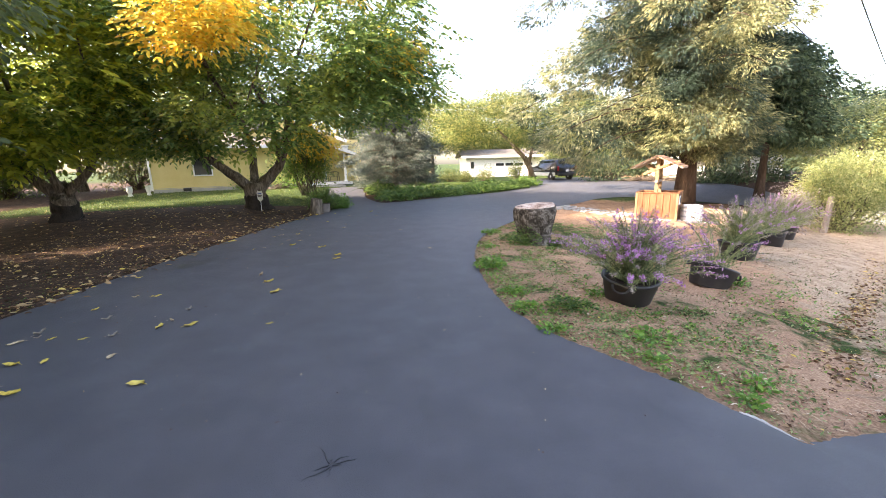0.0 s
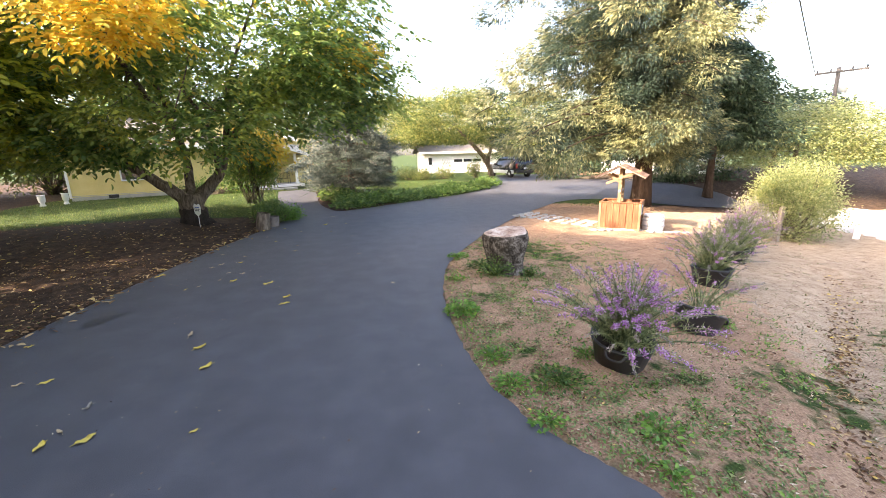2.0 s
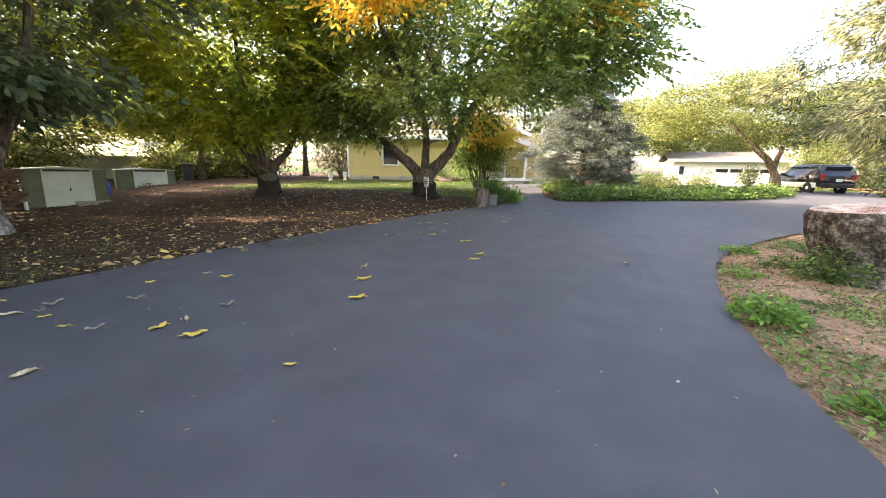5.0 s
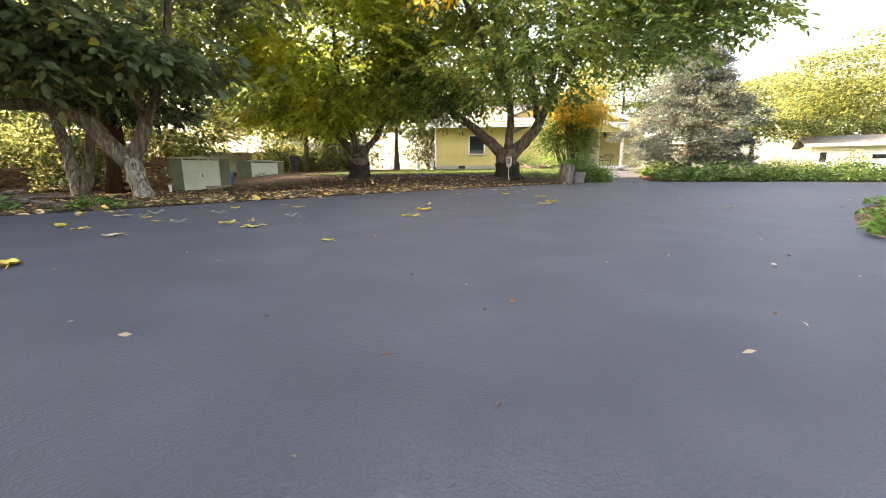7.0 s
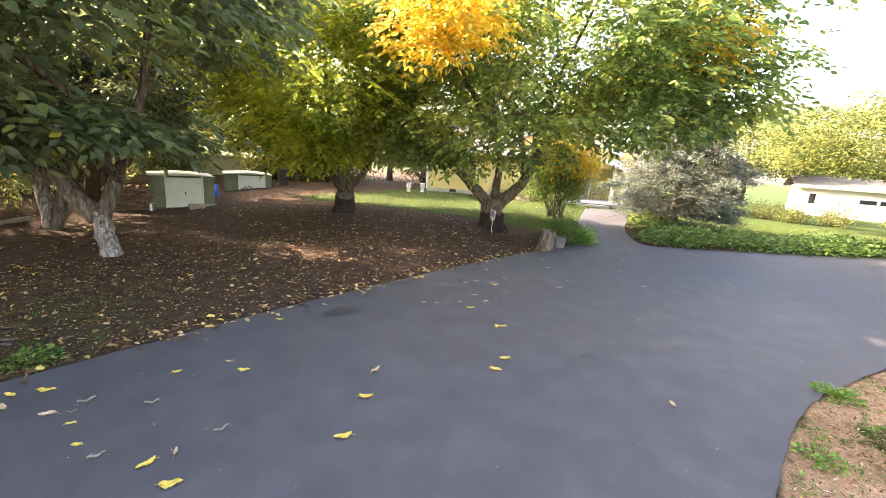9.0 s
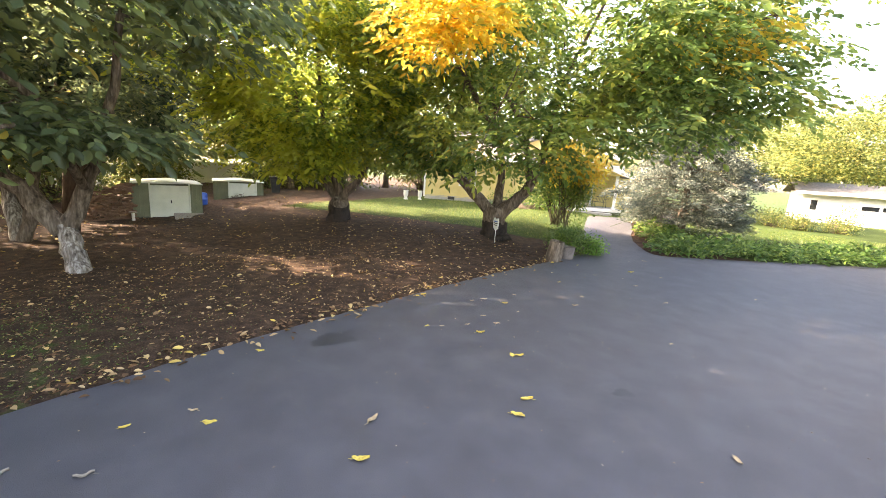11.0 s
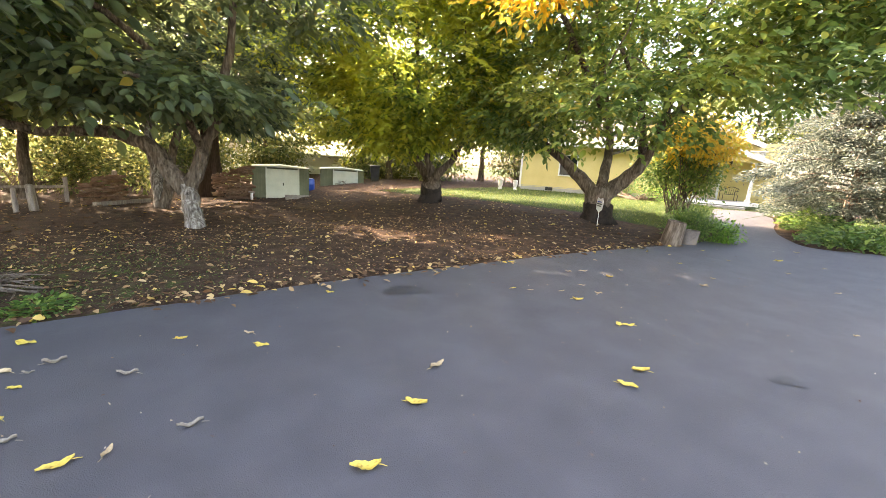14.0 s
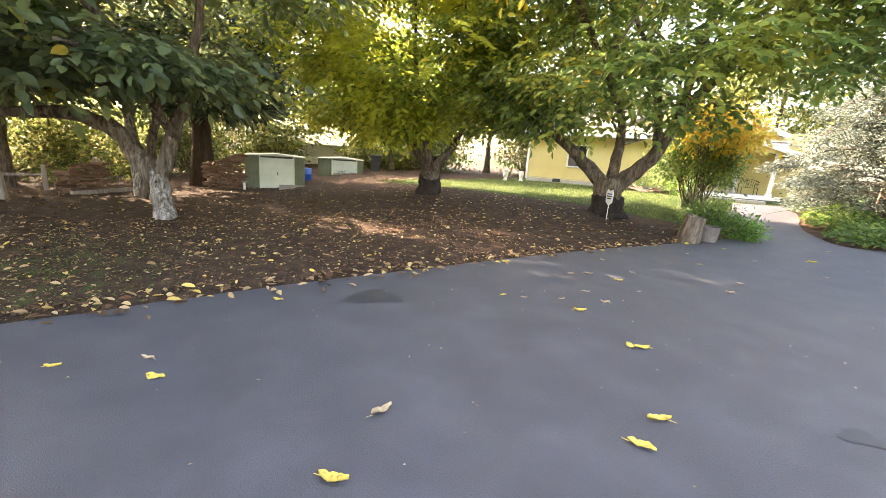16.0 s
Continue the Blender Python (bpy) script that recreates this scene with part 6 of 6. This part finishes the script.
def patch(cx, cy, sx, sy, n, seed):
    r = np.random.default_rng(seed)
    return np.column_stack([r.normal(cx, sx, n), r.normal(cy, sy, n)])


p = np.concatenate([patch(2.3, 9.2, 0.7, 1.1, 2600, 1), patch(3.9, 2.6, 0.4, 0.28, 1700, 2), patch(5.0, 3.1, 0.5, 0.35, 1200, 22), patch(4.2, 5.0, 0.7, 0.5, 500, 3), patch(5.3, 3.4, 0.6, 0.7, 900, 4), patch(1.6, 7.4, 0.5, 0.5, 700, 5), patch(1.0, 5.2, 0.3, 1.0, 500, 6), patch(6.5, 2.6, 0.8, 0.6, 700, 7), patch(2.7, 5.6, 0.6, 0.6, 300, 8), patch(3.1, 8.4, 0.8, 0.9, 2600, 9), patch(2.5, 7.0, 0.5, 0.7, 900, 10), patch(1.2, 6.3, 0.3, 0.8, 500, 11), patch(6.0, 4.6, 0.8, 0.7, 1100, 12), patch(7.5, 3.6, 0.7, 0.9, 1200, 13), patch(2.6, 3.9, 0.35, 0.35, 500, 14)])
g = np.random.default_rng(21)
spots = np.column_stack([g.uniform(0.5, 4.6, 460), g.uniform(2.0, 10.0, 460)])
q = np.repeat(spots, 22, 0) + g.normal(size=(460 * 22, 2)) * np.repeat(g.uniform(0.03, 0.12, 460), 22)[:, None]
scatter("weed_seedlings", "small green seedlings dotted over the island", off_drive(q, 0.02), WEED, (0.02, 0.05), (0.01, 0.022), (0.1, 1.2), 7, "weed", 0.012)
q = np.concatenate([patch(x, y, sx, sy, n, 60 + k) for k, (x, y, sx, sy, n) in enumerate([(0.95, 4.6, 0.25, 0.7, 1900), (1.5, 3.3, 0.35, 0.35, 1900), (2.2, 2.7, 0.4, 0.25, 1200), (2.1, 5.6, 0.6, 0.5, 2300), (2.7, 6.6, 0.6, 0.6, 2300), (1.3, 5.7, 0.35, 0.5, 1300), (2.4, 3.5, 0.4, 0.3, 1500)])])
scatter("ground_cover", "low creeping green seedlings carpeting the island's edge", off_drive(q, 0.02), WEED_PALE, (0.018, 0.046), (0.012, 0.024), (0.0, 0.7), 17, "weed", 0.012)
spots = np.column_stack([g.uniform(3.0, 10.0, 90), g.uniform(1.5, 9.0, 90)])
q = np.repeat(spots, 40, 0) + g.normal(size=(90 * 40, 2)) * np.repeat(g.uniform(0.06, 0.25, 90), 40)[:, None]
scatter("grass", "sparse green grass in the dry verge", off_drive(q, 0.05), BLADE, (0.02, 0.045), (0.004, 0.008), (0.4, 1.4), 12, "grass")
q = np.column_stack([g.uniform(0.5, 4.0, 4200), g.uniform(2.0, 9.5, 4200)])
q = q[g.random(4200) < np.clip(1.25 - q[:, 0] / 4, 0.1, 1)]
scatter("leaf_litter", "small brown leaf bits and bark over the island", off_drive(q, 0.01), LITTER, (0.015, 0.045), (0.01, 0.024), (-0.1, 0.4), 14, "leaf litter", 0.02)
q = np.column_stack([g.normal(-6.0, 1.1, 5200), g.normal(3.0, 1.3, 5200)])
scatter("moss_and_seedlings", "thin yellow-green moss and seedlings among fallen leaves", off_drive(q, 0.05), BLADE, (0.015, 0.045), (0.008, 0.018), (0.0, 0.9), 15, "weed", 0.015)
q = np.column_stack([g.uniform(-9.5, -4.5, 5200), g.uniform(0.5, 9.5, 5200)])
scatter("leaf_litter", "crumbled brown leaf bits over the yard's earth", off_drive(q, 0.02), LITTER, (0.02, 0.055), (0.012, 0.03), (-0.1, 0.4), 16, "leaf litter", 0.022)
t = g.uniform(0.05, 1, 900)
q = np.column_stack([np.interp(t, [0, 0.2, 0.4, 0.75, 1], [2.5, 3.1, 4.15, 5.65, 8.1]), np.interp(t, [0, 0.2, 0.4, 0.75, 1], [2.4, 2.95, 3.85, 5.1, 7.3])]) + g.normal(size=(900, 2)) * 0.1
scatter("leaf_litter", "dry tan leaves lying along the verge's hollow", off_drive(q, 0.02), LITTER, (0.025, 0.06), (0.015, 0.03), (-0.1, 0.35), 13, "leaf litter", 0.025, True)
scatter("grass", "green grass tufts on the dry island", off_drive(p, 0.03), BLADE, (0.02, 0.06), (0.006, 0.012), (0.3, 1.4), 6, "grass")


def weed_clump(x, y, r, h, n, seed, mat=None, leaf=(0.1, 0.05), label="fresh green weed clump at the drive's edge"):
    g = np.random.default_rng(seed)
    w = rest("weed", x, y, None, 0, label, "weed", "weeds beside the drive")
    a, q = g.uniform(0, 2 * math.pi, n), g.uniform(0, 1, n) ** 0.6
    base = np.stack([np.cos(a) * q * r, np.sin(a) * q * r, h * (1 - 0.7 * q * q) * g.uniform(0.25, 1, n) + 0.01], 1)
    way = np.stack([np.cos(a), np.sin(a), 0 * a + 0.1], 1) + g.normal(size=(n, 3)) * 0.5
    s = g.uniform(0.6, 1.3, n)
    leaves("foliage", base, way, leaf[0] * s, leaf[1] * s, mat or WEED, w, rng=g, full=True)
    v, f = [], []
    for i in range(0, n, 4):
        tube([(0, 0, 0), tuple(base[i] * (0.5, 0.5, 0.8)), tuple(base[i])], [0.004, 0.003, 0.002], 4, v, f)
    tagged(mesh("branchwork", v, f, mat or WEED, w), kind="stuff")


for k, (x, y, r, h, n) in enumerate([(0.62, 5.5, 0.22, 0.18, 150), (1.25, 3.82, 0.24, 0.12, 130), (1.72, 3.12, 0.2, 0.07, 50), (0.75, 4.35, 0.16, 0.07, 60), (0.8, 3.85, 0.15, 0.07, 60), (0.95, 3.3, 0.14, 0.06, 40), (1.4, 6.98, 0.3, 0.42, 170), (2.0, 7.0, 0.22, 0.2, 90), (1.3, 7.6, 0.25, 0.15, 80), (0.72, 6.9, 0.15, 0.08, 40), (1.9, 2.28, 0.09, 0.07, 26), (2.1, 2.45, 0.1, 0.1, 30), (3.75, 4.95, 0.14, 0.12, 50), (1.55, 2.75, 0.1, 0.05, 30), (0.95, 8.3, 0.2, 0.12, 70), (1.7, 4.3, 0.14, 0.07, 40)]):
    weed_clump(x, y, r, h * 0.9, int(n * (1.7 if k in (0, 2) else 2.2)), 200 + k, HEDGE if k in (1, 6, 7, 8) else WEED, (0.05, 0.03) if k in (0, 2) else (0.042, 0.022))
for k, (x, y, r, h, n) in enumerate([(-4.75, 2.95, 0.4, 0.22, 200), (-5.1, 2.3, 0.5, 0.3, 240), (-5.0, 1.4, 0.6, 0.35, 260), (-5.3, 0.9, 0.5, 0.3, 200), (-4.6, 3.75, 0.26, 0.12, 90)]):
    weed_clump(x - 0.25, y - 0.5, r * 0.8, h, n * 2, 230 + k, HEDGE, (0.055, 0.026), "green weeds spreading from the yard's edge")
for k, (x, y) in enumerate([(-1.9, 16.3), (-1.4, 16.9), (-0.6, 17.6), (0.2, 18.3), (1.0, 19.1), (1.8, 19.9), (2.6, 20.8), (3.4, 21.8), (4.2, 22.9), (5.0, 24.2), (5.6, 25.6), (-2.0, 17.5), (-2.6, 18.3), (-3.0, 19.6)]):
    weed_clump(x - 0.2, y + 0.5, 0.85, 0.4 + 0.22 * abs(math.sin(2.3 * k)), 520, 260 + k, HEDGE, (0.13, 0.065), "low leafy green border plant along the drive")


# fallen leaves lying singly on the drive
def fallen_leaf(seed, mat, curl, slim=1.0):
    """A walnut leaflet: wavy edge, raised rim and tip, a stalk."""
    rnd = random.Random(seed)
    bm = bmesh.new()
    L, W, n = 0.122, 0.06 * slim, 10
    rows = []
    bend, twist = rnd.uniform(-0.012, 0.012), rnd.uniform(-0.5, 0.5) * curl
    for i in range(n + 1):
        t = i / n
        w = W * 0.5 * math.sin(math.pi * t ** 0.85) ** 0.65 + 0.002
        z = 0.008 + 0.03 * curl * (0.5 + 0.5 * math.cos(2 * math.pi * t)) + 0.004 * math.sin(9 * t + seed)
        roll = twist * (t - 0.3)
        row = []
        for q in (-1, -0.5, 0, 0.5, 1):
            edge = w * q * rnd.uniform(0.86, 1.12)
            up = abs(q) ** 1.6 * curl * 0.028 + 0.003 * math.sin(23 * t + 4 * q) * abs(q)
            row.append(bm.verts.new((L * (t - 0.5), edge * math.cos(roll) * (1 - 0.35 * curl) + bend * math.sin(math.pi * t), z + up + edge * math.sin(roll) * 0.6)))
        rows.append(row)
    for p0, p1 in zip(rows, rows[1:]):
        for j in range(4):
            bm.faces.new((p0[j], p0[j + 1], p1[j + 1], p1[j]))
    low = min(v.co.z for v in bm.verts)
    for v in bm.verts:
        v.co.z += 0.003 - low
    lf = new("fallen_leaf")
    part("leaf_blade", bm, mat, lf, smooth=True)
    v, f = tube([(-0.05, 0, 0.01), (-0.068, 0.004, 0.008), (-0.085, 0.01, 0.005)], [0.0025, 0.002, 0.0015], 5)
    mesh("leaf_stalk", v, f, mat, lf)
    return lf


LEAF_YELLOW = surface("yellow_walnut_leaf", [(0.33, (0.24, 0.12, 0.03)), (0.43, (0.56, 0.4, 0.07)), (0.6, (0.7, 0.54, 0.11)), (0.78, (0.72, 0.6, 0.25))], 14, 90, 0.6, 0.4, 0.004)
LEAF_TAN = surface("dry_tan_leaf", [(0.3, (0.22, 0.14, 0.07)), (0.55, (0.5, 0.38, 0.22)), (0.75, (0.7, 0.6, 0.42))], 14, 90, 0.7, 0.4, 0.004)
LEAF_GREY = surface("withered_grey_leaf", [(0.3, (0.12, 0.09, 0.065)), (0.55, (0.3, 0.26, 0.2)), (0.75, (0.5, 0.46, 0.38))], 16, 90, 0.8, 0.5, 0.005)
KINDS = {
    "Y": ([fallen_leaf(1, LEAF_YELLOW, 0.15), fallen_leaf(2, LEAF_YELLOW, 0.35, 0.9), fallen_leaf(3, LEAF_YELLOW, 0.6, 0.85)], "yellow fallen walnut leaf lying on the asphalt"),
    "T": ([fallen_leaf(4, LEAF_TAN, 0.35), fallen_leaf(5, LEAF_TAN, 0.55, 0.9)], "dry tan fallen leaf curled on the asphalt"),
    "G": ([fallen_leaf(6, LEAF_GREY, 0.5, 0.55), fallen_leaf(7, LEAF_GREY, 0.6, 0.62)], "withered grey leaf rolled up on the asphalt"),
}
FALLEN = """Y -2.48 3.57 55 1.05;Y -2.08 4.54 62 1.1;Y -2.34 4.98 45 1;T -2.6 5.32 95 .95;Y -1.78 6.2 18 1;Y -1.83 6.47 52 1;Y -2.36 7.16 130 .85;Y -2.3 7.22 52 .9
Y -2.95 7.43 50 .9;T -2.96 7.84 52 .7;T -3.24 7.96 50 .6;T -3.21 7.52 60 .5;T -3.41 7.23 50 .5;Y -3.54 7.09 70 .55;Y -3.3 8.67 20 .7;T -3.71 8.36 50 .6
T -3.63 8.59 40 .8;T -3.41 9.17 10 .5;T -2.98 8.5 80 .4;T -2.47 9.45 50 .8;Y -2.42 12.8 40 1;T -2.55 10.02 20 .5;T -2.49 14.47 0 .9;T -2.06 11.62 30 .6
T -1.41 10.89 60 .7;T -1.05 8.95 50 .5;G -2.76 3.98 90 1.1;T -2.74 3.68 150 .6;Y -2.76 3.52 100 .95;G -3.04 3.33 80 .95;Y -3.27 3.27 50 .6;Y -3.56 3.29 60 .55
G -3.45 3.75 70 1.05;G -3.8 3.42 85 1.1;T -3.8 3.2 60 .9;G -3.72 3.32 70 .6;Y -3.46 4.47 45 .85;T -3.69 4.44 50 .6;Y -3.82 4.04 75 .6;Y -4.2 3.25 52 1
Y -4.28 3.05 30 .8;T -4.1 3.0 10 .8;Y -2.2 2.5 2 1.05;Y -1.72 3.56 40 .5;T -2.72 2.92 100 .8;Y -3.2 2.86 110 .7;Y -3.42 2.82 5 1;Y -2.98 2.4 20 1
T -.29 6.88 130 .75;T -1.83 12.85 30 .5;T -.19 12.58 80 .6;Y -4.3 5.3 40 .7;T -4.42 6.7 20 .8;Y -4.4 8.0 70 .8;T -3.95 9.4 0 .6;Y -3.2 10.6 45 .6;T -3.6 11.2 90 .6;T -2.9 11.8 20 .5;Y -3.5 12.4 60 .6"""
rnd = random.Random(41)
used = set()
for k, row in enumerate(FALLEN.replace("\n", ";").split(";")):
    kind, x, y, yaw, size = row.split()
    x, y = float(x), float(y)
    makes, label = KINDS[kind]
    src = makes[k % len(makes)]
    m = pose(x, y, float(land(x, y)) + 0.013, rnd.uniform(-2, 2), rnd.uniform(-2, 2), float(yaw) + rnd.choice((0, 180))) @ Matrix.Scale(float(size) * (0.82 if kind == "G" else 1.0), 4)
    if src.name in used:
        lf = copy_thing(src, m)
        lf.matrix_world = m
    else:
        lf = src
        lf.matrix_world = m
        used.add(src.name)
    tagged(lf, label, "leaf", "leaves fallen on the drive")


# wear on the drive: a star crack, damp stains, grit
def drive_patch(name, label, x, y, rx, ry, yaw, seed, mat, category):
    rnd = random.Random(seed)
    v = [(0, 0)]
    for i in range(22):
        a = 2 * math.pi * i / 22
        q = 1 + 0.3 * math.sin(3 * a + seed) * rnd.uniform(0.3, 1) + rnd.uniform(-0.12, 0.12)
        v.append((rx * q * math.cos(a), ry * q * math.sin(a)))
    c, s = math.cos(radians(yaw)), math.sin(radians(yaw))
    pts = [(x + a * c - b * s, y + a * s + b * c) for a, b in v]
    ob = mesh(name, [(a, b, float(land(a, b)) + 0.012 + 0.006 * noise.noise((a * 0.5, b * 0.5, 0)) + 0.004) for a, b in pts], [(0, i, i % 22 + 1) for i in range(1, 23)], mat)
    tagged(ob, label, category, kind="structure")


STAIN = surface("oily_asphalt", [(0.3, (0.024, 0.024, 0.027)), (0.7, (0.042, 0.042, 0.046))], 3, 220, 0.5, 0.4, 0.004, 0.4)
STAIN_FAINT = surface("faintly_oily_asphalt", [(0.3, (0.034, 0.034, 0.037)), (0.7, (0.056, 0.056, 0.06))], 3, 220, 0.55, 0.4, 0.004, 0.4)
drive_patch("stain_yard_edge", "dark damp stain on the asphalt", -4.02, 6.0, 0.24, 0.15, 60, 3, STAIN, "stain")
drive_patch("stain_middle", "faint dark oil stain on the asphalt", -1.2, 7.25, 0.1, 0.07, 50, 4, STAIN_FAINT, "stain")
v, f = [], []
for k, (a, l) in enumerate([(10, 0.13), (75, 0.1), (130, 0.07), (170, 0.16), (215, 0.1), (250, 0.16), (310, 0.08), (345, 0.06)]):
    pts, p, ang = [], Vector((-0.6, 1.71, 0.0145)), radians(a)
    for i in range(6):
        pts.append(p.copy())
        ang += rnd.uniform(-0.6, 0.6)
        p += Vector((math.cos(ang), math.sin(ang), 0)) * l / 5
    tube(pts, [0.006, 0.005, 0.004, 0.003, 0.002, 0.001], 4, v, f)
tagged(mesh("asphalt_crack", v, f, STAIN), "black star-shaped crack in the asphalt", "crack", kind="structure")
g = np.random.default_rng(9)
p = np.column_stack([g.uniform(-4.5, 1.2, 520), g.uniform(0.5, 15, 520)])
p = p[inside(p[:, 0], p[:, 1])]
scatter("grit", "pale grit and leaf crumbs on the asphalt", p, CHIPS, (0.008, 0.03), (0.006, 0.014), (-0.05, 0.3), 8, "grit", 0.016)
